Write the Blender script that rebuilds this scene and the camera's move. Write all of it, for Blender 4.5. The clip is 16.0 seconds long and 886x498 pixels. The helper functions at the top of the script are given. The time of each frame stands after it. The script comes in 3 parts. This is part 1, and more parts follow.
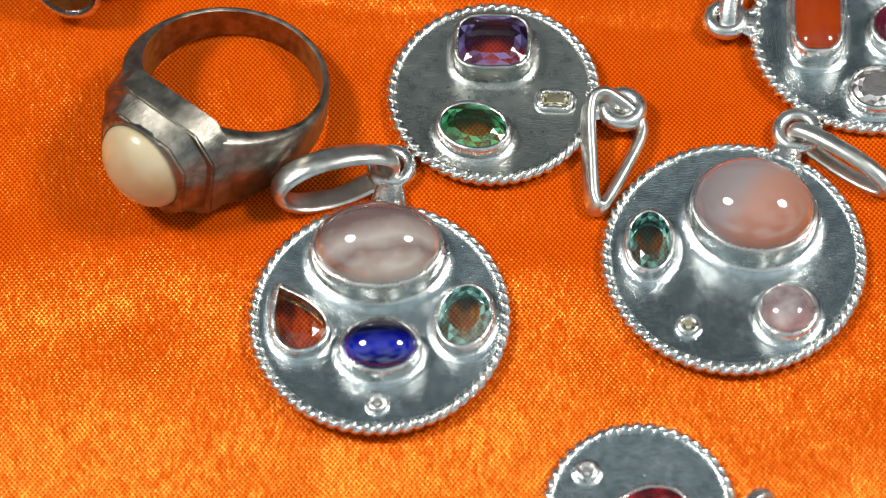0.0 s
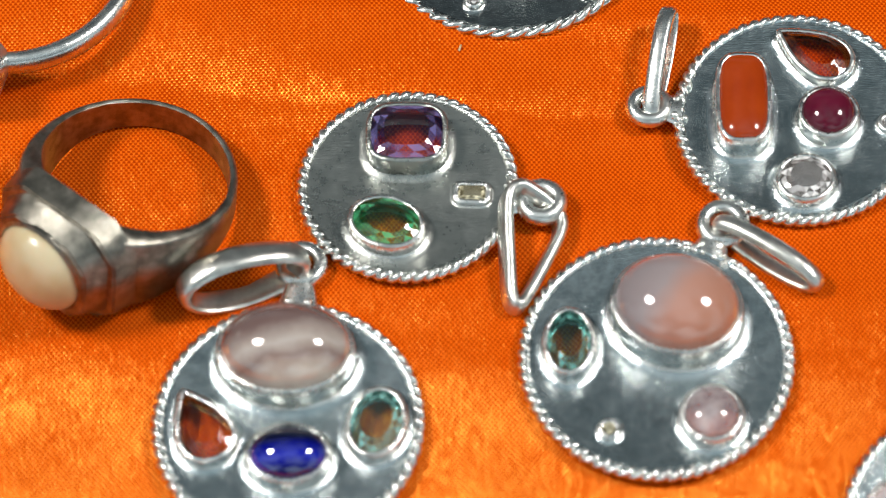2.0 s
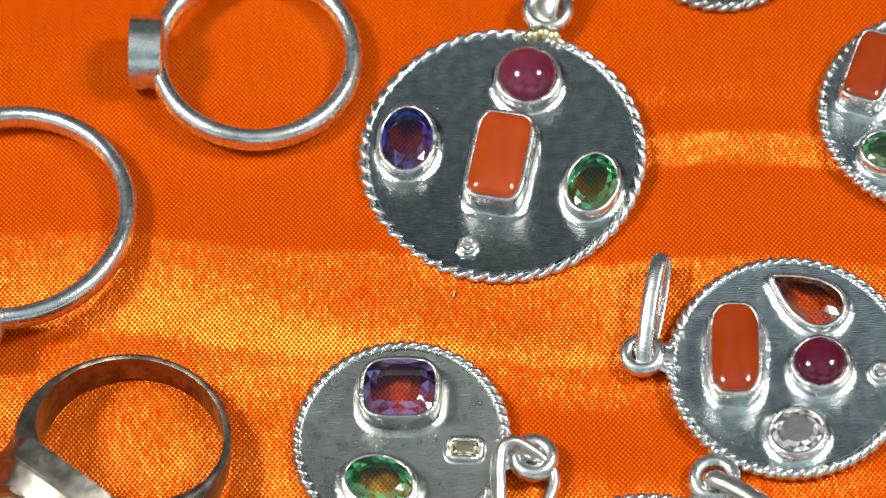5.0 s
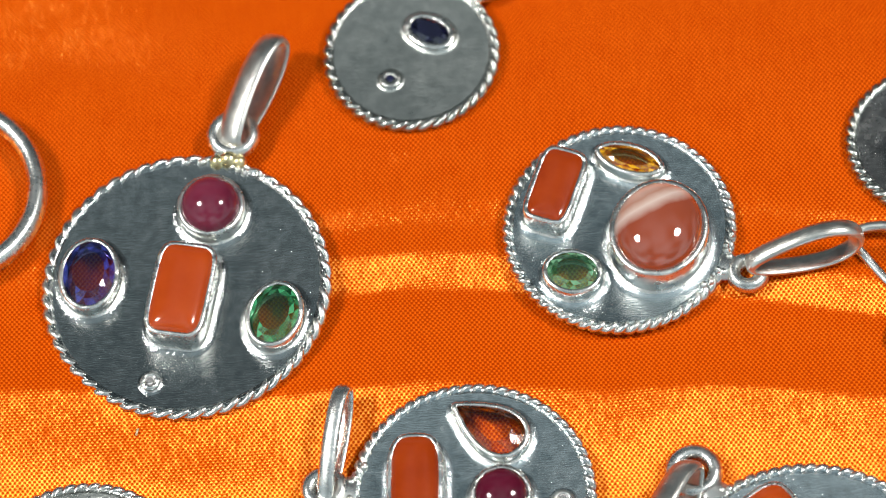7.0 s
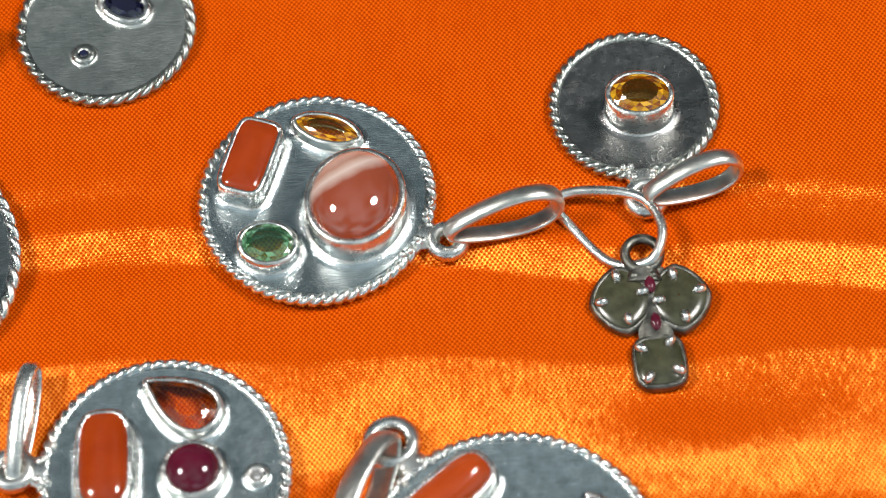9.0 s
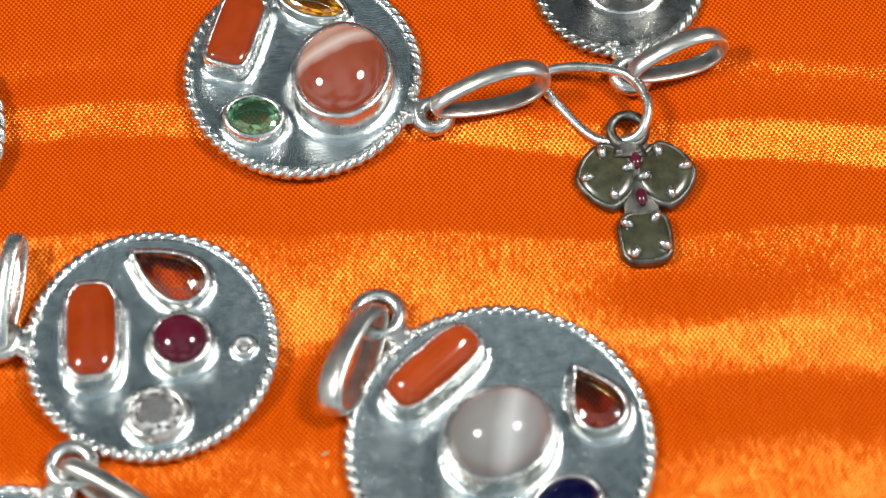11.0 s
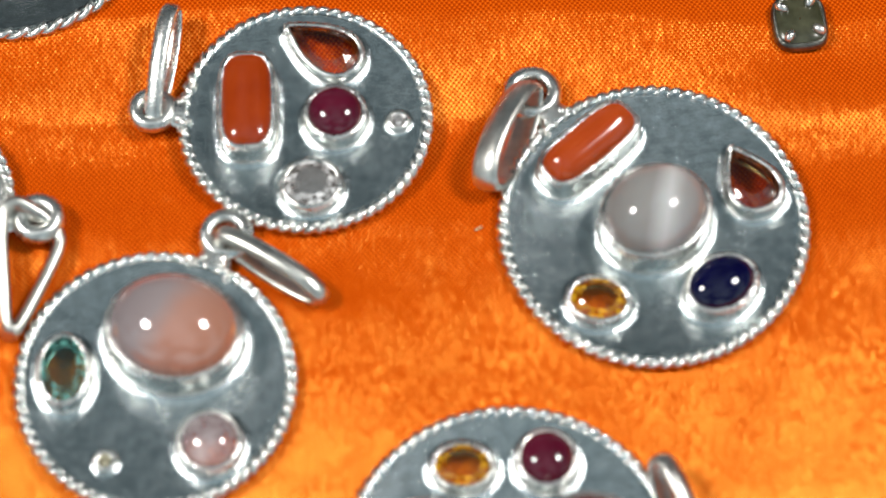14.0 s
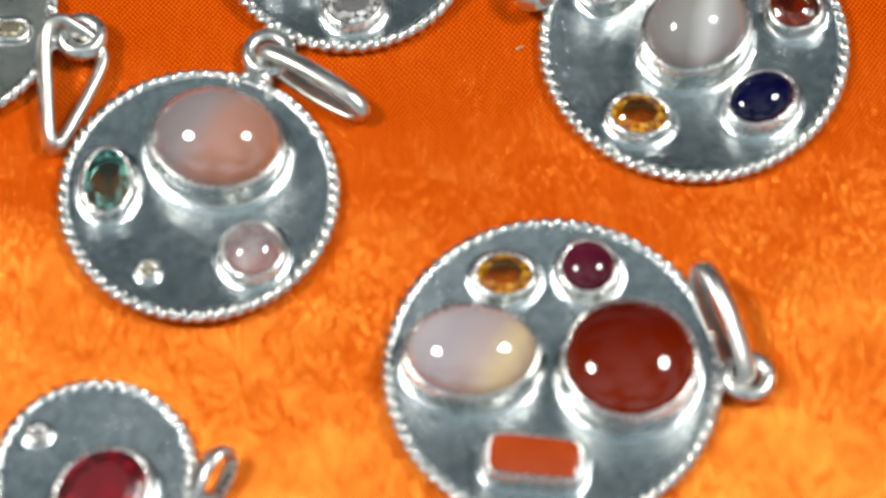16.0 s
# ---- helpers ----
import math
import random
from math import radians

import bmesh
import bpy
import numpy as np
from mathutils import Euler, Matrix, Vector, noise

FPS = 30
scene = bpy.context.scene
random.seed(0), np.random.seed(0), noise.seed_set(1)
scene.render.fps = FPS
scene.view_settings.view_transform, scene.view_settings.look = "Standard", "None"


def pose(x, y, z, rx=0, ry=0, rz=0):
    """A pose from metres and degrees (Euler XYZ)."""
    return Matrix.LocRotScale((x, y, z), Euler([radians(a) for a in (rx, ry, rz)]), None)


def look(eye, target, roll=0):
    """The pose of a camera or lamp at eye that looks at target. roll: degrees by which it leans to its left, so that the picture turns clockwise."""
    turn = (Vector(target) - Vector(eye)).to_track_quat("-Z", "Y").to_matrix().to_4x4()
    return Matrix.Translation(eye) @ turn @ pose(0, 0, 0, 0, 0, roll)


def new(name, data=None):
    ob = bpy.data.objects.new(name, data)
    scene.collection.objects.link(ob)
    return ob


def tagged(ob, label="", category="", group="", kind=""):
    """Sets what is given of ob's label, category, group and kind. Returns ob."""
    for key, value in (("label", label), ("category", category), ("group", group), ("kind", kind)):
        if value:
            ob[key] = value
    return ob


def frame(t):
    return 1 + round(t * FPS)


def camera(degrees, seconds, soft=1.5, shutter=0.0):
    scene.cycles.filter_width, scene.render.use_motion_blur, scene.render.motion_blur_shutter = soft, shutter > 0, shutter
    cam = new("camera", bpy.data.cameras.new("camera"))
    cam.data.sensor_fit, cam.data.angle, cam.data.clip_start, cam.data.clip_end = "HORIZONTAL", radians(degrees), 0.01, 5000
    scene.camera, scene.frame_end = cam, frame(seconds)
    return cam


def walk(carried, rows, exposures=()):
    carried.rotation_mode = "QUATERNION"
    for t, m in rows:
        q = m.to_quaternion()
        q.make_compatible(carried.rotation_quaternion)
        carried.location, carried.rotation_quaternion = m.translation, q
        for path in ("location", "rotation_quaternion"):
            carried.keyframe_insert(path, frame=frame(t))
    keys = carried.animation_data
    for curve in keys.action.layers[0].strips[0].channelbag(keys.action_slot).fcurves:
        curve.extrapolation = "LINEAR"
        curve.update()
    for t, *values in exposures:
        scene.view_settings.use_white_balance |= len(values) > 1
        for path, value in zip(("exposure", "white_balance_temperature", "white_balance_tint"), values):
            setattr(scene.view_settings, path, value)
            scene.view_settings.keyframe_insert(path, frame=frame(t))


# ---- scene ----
ROWS = [
    (0, 9.49, -130.05, 245.50, 30.103, 1.513, -2.120),
    (0.5, 12.19, -128.71, 244.60, 30.676, 1.926, -2.367),
    (1, 15.58, -124.99, 241.32, 30.625, 2.174, -2.502),
    (1.5, 17.65, -121.12, 239.51, 30.303, 2.204, -2.616),
    (2, 16.25, -118.08, 240.16, 30.137, 1.609, -2.605),
    (2.5, 10.15, -112.52, 243.63, 29.619, 2.211, -2.062),
    (3, 10.82, -108.77, 244.25, 29.711, 2.472, -1.904),
    (3.5, 15.53, -105.94, 244.37, 29.688, 2.961, -1.886),
    (3.7, 18.33, -103.45, 245.24, 29.476, 2.865, -2.036),
    (5.8, 34.23, -86.03, 259.16, 27.460, 3.829, -2.768),
    (6, 37.77, -83.73, 259.08, 27.155, 3.936, -2.987),
    (6.5, 46.67, -80.25, 258.85, 26.814, 3.863, -3.839),
    (7, 52.22, -79.00, 259.56, 27.267, 3.718, -4.298),
    (7.5, 57.47, -80.30, 256.15, 28.316, 3.759, -4.910),
    (8, 65.42, -81.92, 252.05, 28.789, 3.234, -5.694),
    (8.5, 66.00, -85.15, 249.00, 28.952, 2.719, -6.254),
    (8.7, 66.34, -85.19, 248.48, 28.827, 2.564, -6.288),
    (10.8, 59.36, -88.47, 247.43, 27.455, 0.789, -6.674),
    (11, 58.51, -88.61, 246.62, 27.316, 0.631, -6.732),
    (11.5, 56.28, -89.85, 245.89, 26.817, 0.535, -6.653),
    (12, 53.97, -90.90, 245.35, 26.427, 0.373, -6.585),
    (12.5, 52.24, -92.62, 244.50, 26.249, 0.301, -6.430),
    (13, 50.21, -93.46, 244.24, 25.880, 0.147, -6.150),
    (13.5, 47.18, -94.81, 243.13, 25.688, 0.031, -5.891),
    (14, 45.12, -95.33, 242.78, 25.420, 0.088, -5.674),
    (14.5, 44.00, -99.13, 241.06, 25.912, 0.210, -5.623),
    (15, 42.71, -102.26, 240.04, 26.036, 0.303, -5.510),
    (15.5, 42.07, -106.55, 238.75, 26.273, 0.349, -5.486),
    (16, 41.32, -112.27, 235.90, 26.255, 0.271, -5.478),
]
cam = camera(15.0, 16.0, 1.05)
cam.data.dof.use_dof, cam.data.dof.focus_distance, cam.data.dof.aperture_fstop = True, 0.287, 28.0
walk(cam, [(t, pose(x / 1000, y / 1000, z / 1000, a, b, c)) for t, x, y, z, a, b, c in ROWS],
     exposures=((0.0, -0.06), (3.5, 0.0), (8.0, 0.0), (11.0, -0.04), (13.0, -0.13), (16.0, -0.12)))

# ---- light: two shop lamps over the tray and the dim cool room around it ----
world = bpy.data.worlds.new("room_light")
scene.world = world
world.use_nodes = True
wn, wl = world.node_tree.nodes, world.node_tree.links
bg = wn["Background"]
# invented bright and dark patches around the tray, for the silver to reflect
wtc, wmap, wnoise, wramp = wn.new("ShaderNodeTexCoord"), wn.new("ShaderNodeMapping"), wn.new("ShaderNodeTexNoise"), wn.new("ShaderNodeValToRGB")
wmap.inputs["Scale"].default_value = (1.0, 1.0, 1.6)
wnoise.inputs["Scale"].default_value, wnoise.inputs["Detail"].default_value = 2.2, 0.0
wramp.color_ramp.elements[0].position, wramp.color_ramp.elements[0].color = 0.36, (0.05, 0.062, 0.07, 1)
wramp.color_ramp.elements[1].position, wramp.color_ramp.elements[1].color = 0.66, (0.70, 0.86, 0.92, 1)
wl.new(wtc.outputs["Generated"], wmap.inputs["Vector"])
wl.new(wmap.outputs["Vector"], wnoise.inputs["Vector"])
wl.new(wnoise.outputs["Fac"], wramp.inputs["Fac"])
wl.new(wramp.outputs["Color"], bg.inputs["Color"])
# made-up fill: brighter behind the viewer, lifts shade while the plates stay dark
wsep, wfall = wn.new("ShaderNodeSeparateXYZ"), wn.new("ShaderNodeMapRange")
wfall.inputs["From Min"].default_value, wfall.inputs["From Max"].default_value = -0.8, 0.4
wfall.inputs["To Min"].default_value, wfall.inputs["To Max"].default_value = 1.2, 0.25
wl.new(wtc.outputs["Generated"], wsep.inputs[0])
wl.new(wsep.outputs["Y"], wfall.inputs["Value"])
wl.new(wfall.outputs[0], bg.inputs["Strength"])

MIDDLE = Vector((0.036, 0.030, 0.0))


def lamp(name, way, distance, size, watts, color):
    data = bpy.data.lights.new(name, "AREA")
    data.shape, data.size, data.energy, data.color = "DISK", size, watts, color
    ob = new(name, data)
    eye = MIDDLE + Vector(way).normalized() * distance
    ob.matrix_world = look(eye, MIDDLE)
    return tagged(ob, "white shop lamp shining down on the tray", "lamp", "lamps over the tray", "structure")


lamp("lamp", (-0.56, 0.06, 0.80), 0.60, 0.125, 2.8, (1.0, 0.97, 0.93))
lamp("lamp", (0.56, 0.04, 0.80), 0.60, 0.125, 2.45, (1.0, 0.97, 0.93))

# ---- materials ----


def nodes(name):
    m = bpy.data.materials.new(name)
    m.use_nodes = True
    return m, m.node_tree.nodes, m.node_tree.links, m.node_tree.nodes["Principled BSDF"]


def noise_of(n, l, scale, detail=3.0, stretch=None, rough=0.55):
    tc, tex = n.new("ShaderNodeTexCoord"), n.new("ShaderNodeTexNoise")
    tex.inputs["Scale"].default_value, tex.inputs["Detail"].default_value, tex.inputs["Roughness"].default_value = scale, detail, rough
    if stretch:
        mp = n.new("ShaderNodeMapping")
        mp.inputs["Scale"].default_value = stretch
        l.new(tc.outputs["Object"], mp.inputs["Vector"])
        l.new(mp.outputs["Vector"], tex.inputs["Vector"])
    else:
        l.new(tc.outputs["Object"], tex.inputs["Vector"])
    return tex.outputs["Fac"]


def ramp_of(n, l, fac, low, high, a=0.3, b=0.7):
    r = n.new("ShaderNodeValToRGB")
    r.color_ramp.elements[0].position, r.color_ramp.elements[0].color = a, (*low, 1)
    r.color_ramp.elements[1].position, r.color_ramp.elements[1].color = b, (*high, 1)
    l.new(fac, r.inputs["Fac"])
    return r.outputs["Color"]


def bump_of(n, l, fac, strength, distance, before=None):
    b = n.new("ShaderNodeBump")
    b.inputs["Strength"].default_value, b.inputs["Distance"].default_value = strength, distance
    l.new(fac, b.inputs["Height"])
    if before:
        l.new(before, b.inputs["Normal"])
    return b.outputs["Normal"]


def math_of(n, l, op, a, b=None):
    m = n.new("ShaderNodeMath")
    m.operation = op
    for k, v in enumerate((a, b)):
        if v is None:
            continue
        if isinstance(v, (int, float)):
            m.inputs[k].default_value = v
        else:
            l.new(v, m.inputs[k])
    return m.outputs[0]


def silver(name, low, high, rough, spread=0.12, wave=0.25, scratch=0.15, dish=0.0):
    """Worn silver: mottled tarnish, fine scratches, hammered waviness."""
    m, n, l, p = nodes(name)
    p.inputs["Metallic"].default_value = 1.0
    stain = noise_of(n, l, 900, 5)
    l.new(ramp_of(n, l, stain, low, high, 0.35, 0.65), p.inputs["Base Color"])
    grime = noise_of(n, l, 2600, 3)
    mix = math_of(n, l, "ADD", math_of(n, l, "MULTIPLY", grime, spread), math_of(n, l, "MULTIPLY", stain, spread))
    smudge = n.new("ShaderNodeMapRange")
    smudge.inputs["From Min"].default_value, smudge.inputs["From Max"].default_value = 0.45, 0.68
    smudge.inputs["To Max"].default_value = 0.6 * spread
    l.new(noise_of(n, l, 210, 4, None, 0.65), smudge.inputs["Value"])
    l.new(math_of(n, l, "ADD", math_of(n, l, "ADD", mix, smudge.outputs[0]), rough - 0.9 * spread), p.inputs["Roughness"])
    first = bump_of(n, l, noise_of(n, l, 260, 2), wave, 0.0006)
    if dish:
        tc, ln = n.new("ShaderNodeTexCoord"), n.new("ShaderNodeVectorMath")
        ln.operation = "LENGTH"
        l.new(tc.outputs["Object"], ln.inputs[0])
        first = bump_of(n, l, math_of(n, l, "POWER", ln.outputs["Value"], 2.0), 1.0, dish, first)
    second = bump_of(n, l, noise_of(n, l, 1500, 5, (1.0, 6.0, 1.0)), scratch, 0.00012, first)
    pits = n.new("ShaderNodeMapRange")
    pits.inputs["From Min"].default_value, pits.inputs["From Max"].default_value = 0.67, 0.74
    l.new(noise_of(n, l, 3600, 2), pits.inputs["Value"])
    second = bump_of(n, l, pits.outputs[0], 0.16, 0.00004, second)
    for stretch in ((1.0, 8.0, 1.0), (6.0, 1.4, 1.0)):
        line = n.new("ShaderNodeMapRange")
        line.inputs["From Min"].default_value, line.inputs["From Max"].default_value = 0.0, 0.012
        l.new(math_of(n, l, "ABSOLUTE", math_of(n, l, "SUBTRACT", noise_of(n, l, 330, 2, stretch), 0.5)), line.inputs["Value"])
        second = bump_of(n, l, line.outputs[0], scratch * 0.30, 0.00002, second)
    l.new(second, p.inputs["Normal"])
    return m


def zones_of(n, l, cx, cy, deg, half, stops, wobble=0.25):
    """Colours graded across a stone whose middle is at cx, cy (mm from the middle of its plate), along deg: its own
    bands, and for some stones painted shading; stops: (0..1, colour).
    """
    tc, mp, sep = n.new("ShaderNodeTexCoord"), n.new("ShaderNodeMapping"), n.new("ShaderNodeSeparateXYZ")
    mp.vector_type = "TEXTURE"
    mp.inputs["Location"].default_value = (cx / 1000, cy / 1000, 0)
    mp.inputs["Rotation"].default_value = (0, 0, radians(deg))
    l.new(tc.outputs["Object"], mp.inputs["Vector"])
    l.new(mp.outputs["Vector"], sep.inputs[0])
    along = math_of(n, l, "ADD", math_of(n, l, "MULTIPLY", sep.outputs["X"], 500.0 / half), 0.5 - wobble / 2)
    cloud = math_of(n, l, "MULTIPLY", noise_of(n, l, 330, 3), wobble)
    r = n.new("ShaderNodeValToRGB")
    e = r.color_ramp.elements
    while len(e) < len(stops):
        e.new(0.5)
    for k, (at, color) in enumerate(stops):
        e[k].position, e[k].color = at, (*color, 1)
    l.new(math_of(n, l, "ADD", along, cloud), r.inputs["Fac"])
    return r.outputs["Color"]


def opaque_gem(name, low, high, rough=0.12, sss=0.1, scale=300, zones=None):
    m, n, l, p = nodes(name)
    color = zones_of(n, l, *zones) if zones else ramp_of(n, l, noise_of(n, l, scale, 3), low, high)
    l.new(color, p.inputs["Base Color"])
    p.inputs["Roughness"].default_value = rough
    p.inputs["IOR"].default_value = 1.55
    p.inputs["Subsurface Weight"].default_value = sss
    p.inputs["Subsurface Radius"].default_value = (0.0012, 0.0006, 0.0004)
    p.inputs["Subsurface Scale"].default_value = 0.5
    return m


def clear_gem(name, low, high, tint, through_share, rough=0.05, scale=700, zones=None, facet=False):
    """A tinted stone that lets what lies behind it shine through; each facet of a cut stone gets a random tone and
    clearness, as painted sparkle.
    """
    m, n, l, p = nodes(name)
    tr, mx, gl, fr, mx2 = n.new("ShaderNodeBsdfTransparent"), n.new("ShaderNodeMixShader"), n.new("ShaderNodeBsdfGlossy"), n.new("ShaderNodeFresnel"), n.new("ShaderNodeMixShader")
    mx.inputs["Fac"].default_value = through_share
    if facet:
        # bright and dark facet flashes, put into the colour facet by facet
        geo = n.new("ShaderNodeNewGeometry")
        tone = math_of(n, l, "ADD", math_of(n, l, "MULTIPLY", geo.outputs["Random Per Island"], 0.75), math_of(n, l, "MULTIPLY", noise_of(n, l, scale, 2), 0.25))
        color = ramp_of(n, l, tone, low, high, 0.3, 0.72)
        share = n.new("ShaderNodeMapRange")
        share.inputs["To Min"].default_value, share.inputs["To Max"].default_value = min(0.97, through_share * 1.5), through_share * 0.55
        l.new(tone, share.inputs["Value"])
        l.new(share.outputs[0], mx.inputs["Fac"])
    else:
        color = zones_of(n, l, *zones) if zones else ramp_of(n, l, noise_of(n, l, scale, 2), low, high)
    l.new(color, p.inputs["Base Color"])
    p.inputs["Roughness"].default_value = rough
    p.inputs["IOR"].default_value = 1.65
    tr.inputs["Color"].default_value = (*[0.25 + 0.75 * c for c in tint], 1) if facet else (*tint, 1)
    gl.inputs["Roughness"].default_value = rough
    fr.inputs["IOR"].default_value = 1.7
    l.new(p.outputs[0], mx.inputs[1])
    l.new(tr.outputs[0], mx.inputs[2])
    l.new(fr.outputs[0], mx2.inputs["Fac"])
    l.new(mx.outputs[0], mx2.inputs[1])
    l.new(gl.outputs[0], mx2.inputs[2])
    l.new(mx2.outputs[0], n["Material Output"].inputs["Surface"])
    return m


SILVER = silver("pale_silver", (0.66, 0.665, 0.64), (0.82, 0.815, 0.78), 0.25, 0.08, 0.15)
WHITISH = silver("whitish_worn_silver", (0.58, 0.57, 0.53), (0.75, 0.74, 0.69), 0.30, 0.10, 0.15)
SATIN = silver("satin_silver_plate", (0.45, 0.515, 0.53), (0.58, 0.645, 0.655), 0.205, 0.08, 0.11, 0.26, 4.0)
POLISH = silver("polished_silver_plate", (0.31, 0.335, 0.335), (0.42, 0.445, 0.44), 0.16, 0.06, 0.10, 0.28, 3.0)
DULL = silver("dull_silver_plate", (0.39, 0.405, 0.38), (0.47, 0.485, 0.455), 0.27, 0.07, 0.08, 0.25, 3.0)
MATTE = silver("matte_grey_silver_plate", (0.50, 0.53, 0.50), (0.62, 0.645, 0.61), 0.29, 0.07, 0.08, 0.25, 3.0)
DARK = silver("tarnished_silver", (0.17, 0.16, 0.135), (0.35, 0.325, 0.275), 0.33, 0.12, 0.10, 0.3)
DARK_PLATE = silver("tarnished_silver_plate", (0.19, 0.19, 0.185), (0.27, 0.27, 0.265), 0.24, 0.08, 0.2, 0.3, 4.0)
BRASSY = silver("yellowed_solder", (0.62, 0.52, 0.26), (0.80, 0.72, 0.46), 0.24)
OLD = silver("old_dark_silver", (0.10, 0.10, 0.085), (0.24, 0.235, 0.21), 0.34, 0.12, 0.4, 0.3)

CORAL = opaque_gem("coral", (0.36, 0.046, 0.006), (0.43, 0.062, 0.009))
DEEP_CORAL = opaque_gem("deep_coral", (0.26, 0.028, 0.003), (0.33, 0.042, 0.005))
RUBY = opaque_gem("ruby_cabochon", (0.065, 0.004, 0.014), (0.11, 0.009, 0.026), 0.1)
PINK = opaque_gem("pink_ruby_cabochon", (0.11, 0.012, 0.030), (0.18, 0.026, 0.052), 0.1)
# carnelian: dark far side and glowing near side are shading painted into its red
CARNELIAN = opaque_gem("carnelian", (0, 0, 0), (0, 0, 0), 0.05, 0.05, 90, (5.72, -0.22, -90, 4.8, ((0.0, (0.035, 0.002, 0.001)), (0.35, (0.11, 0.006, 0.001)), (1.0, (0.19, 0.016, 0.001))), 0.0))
PEARL = opaque_gem("pearl", (0.42, 0.27, 0.10), (0.57, 0.48, 0.31), 0.26, 0.25, 140)
# the pale streak of the eye is a sheen painted as colour
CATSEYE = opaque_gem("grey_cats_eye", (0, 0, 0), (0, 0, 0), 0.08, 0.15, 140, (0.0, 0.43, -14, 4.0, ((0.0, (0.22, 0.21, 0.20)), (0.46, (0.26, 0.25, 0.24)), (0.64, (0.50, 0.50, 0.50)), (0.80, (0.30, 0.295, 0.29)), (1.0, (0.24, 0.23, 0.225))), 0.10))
# darker at the far side, brightest blue short of the near edge
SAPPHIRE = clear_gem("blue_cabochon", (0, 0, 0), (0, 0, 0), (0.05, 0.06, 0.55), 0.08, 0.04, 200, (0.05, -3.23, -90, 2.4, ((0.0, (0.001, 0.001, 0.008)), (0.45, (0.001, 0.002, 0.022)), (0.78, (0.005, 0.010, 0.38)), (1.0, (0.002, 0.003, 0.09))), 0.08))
NAVY = opaque_gem("navy_cabochon", (0.001, 0.001, 0.012), (0.003, 0.003, 0.035), 0.05, 0.0, 200)
# darker at the far side, paler towards the near edge
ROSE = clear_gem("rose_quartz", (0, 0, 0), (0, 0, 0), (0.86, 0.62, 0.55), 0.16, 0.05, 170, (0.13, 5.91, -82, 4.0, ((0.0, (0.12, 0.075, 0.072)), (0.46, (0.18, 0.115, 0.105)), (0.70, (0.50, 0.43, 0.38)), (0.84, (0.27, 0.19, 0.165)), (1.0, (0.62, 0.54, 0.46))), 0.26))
PALE = clear_gem("pale_ring_stone", (0.30, 0.2, 0.16), (0.5, 0.4, 0.34), (0.86, 0.62, 0.55), 0.5)
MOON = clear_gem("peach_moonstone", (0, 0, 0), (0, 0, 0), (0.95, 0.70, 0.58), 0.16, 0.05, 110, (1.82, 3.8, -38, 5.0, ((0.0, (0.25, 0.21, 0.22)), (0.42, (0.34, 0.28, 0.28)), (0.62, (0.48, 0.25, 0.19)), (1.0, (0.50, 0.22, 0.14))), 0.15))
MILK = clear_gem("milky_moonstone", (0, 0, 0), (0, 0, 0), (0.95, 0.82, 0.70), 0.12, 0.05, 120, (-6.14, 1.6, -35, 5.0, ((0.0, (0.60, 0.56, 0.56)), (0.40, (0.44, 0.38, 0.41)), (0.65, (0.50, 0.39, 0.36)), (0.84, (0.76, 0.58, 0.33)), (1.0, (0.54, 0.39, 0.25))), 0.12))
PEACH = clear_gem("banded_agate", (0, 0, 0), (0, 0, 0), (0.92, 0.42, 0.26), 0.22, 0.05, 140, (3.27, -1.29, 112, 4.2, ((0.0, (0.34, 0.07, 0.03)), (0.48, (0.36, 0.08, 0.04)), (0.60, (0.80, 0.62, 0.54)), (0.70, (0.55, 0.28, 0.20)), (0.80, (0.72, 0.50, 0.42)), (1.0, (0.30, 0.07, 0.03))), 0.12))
EMERALD = clear_gem("green_stone", (0.010, 0.15, 0.045), (0.10, 0.60, 0.26), (0.62, 0.96, 0.58), 0.62, facet=True)
AQUA = clear_gem("sea_green_stone", (0.05, 0.22, 0.19), (0.34, 0.72, 0.66), (0.72, 0.96, 0.90), 0.58, facet=True)
TEAL = clear_gem("teal_stone", (0.008, 0.09, 0.075), (0.20, 0.58, 0.50), (0.55, 0.90, 0.80), 0.60, facet=True)
VIOLET = clear_gem("violet_stone", (0.022, 0.014, 0.07), (0.22, 0.19, 0.46), (0.95, 0.70, 0.66), 0.60, facet=True)
BLUE = clear_gem("blue_stone", (0.003, 0.005, 0.05), (0.05, 0.07, 0.42), (0.52, 0.42, 0.90), 0.60, facet=True)
INK = clear_gem("ink_blue_stone", (0.002, 0.002, 0.008), (0.010, 0.011, 0.045), (0.05, 0.05, 0.12), 0.15, facet=True)
GARNET = clear_gem("garnet", (0.02, 0.003, 0.001), (0.22, 0.045, 0.003), (0.93, 0.54, 0.10), 0.60, 0.10, facet=True)
CITRINE = clear_gem("citrine", (0.34, 0.08, 0.001), (0.98, 0.52, 0.02), (1.0, 0.78, 0.24), 0.45, facet=True)
CHAMPAGNE = clear_gem("champagne_stone", (0.10, 0.08, 0.03), (0.95, 0.88, 0.62), (0.95, 0.88, 0.70), 0.30, facet=True)
MINT = clear_gem("pale_green_stone", (0.03, 0.16, 0.06), (0.22, 0.50, 0.28), (0.68, 0.92, 0.62), 0.50, facet=True)
OLIVE = clear_gem("olive_stone", (0.035, 0.035, 0.012), (0.11, 0.10, 0.04), (0.80, 0.66, 0.40), 0.45)
MURKY = opaque_gem("murky_olive_stone", (0.028, 0.028, 0.013), (0.075, 0.075, 0.042), 0.22, 0.05, 700)
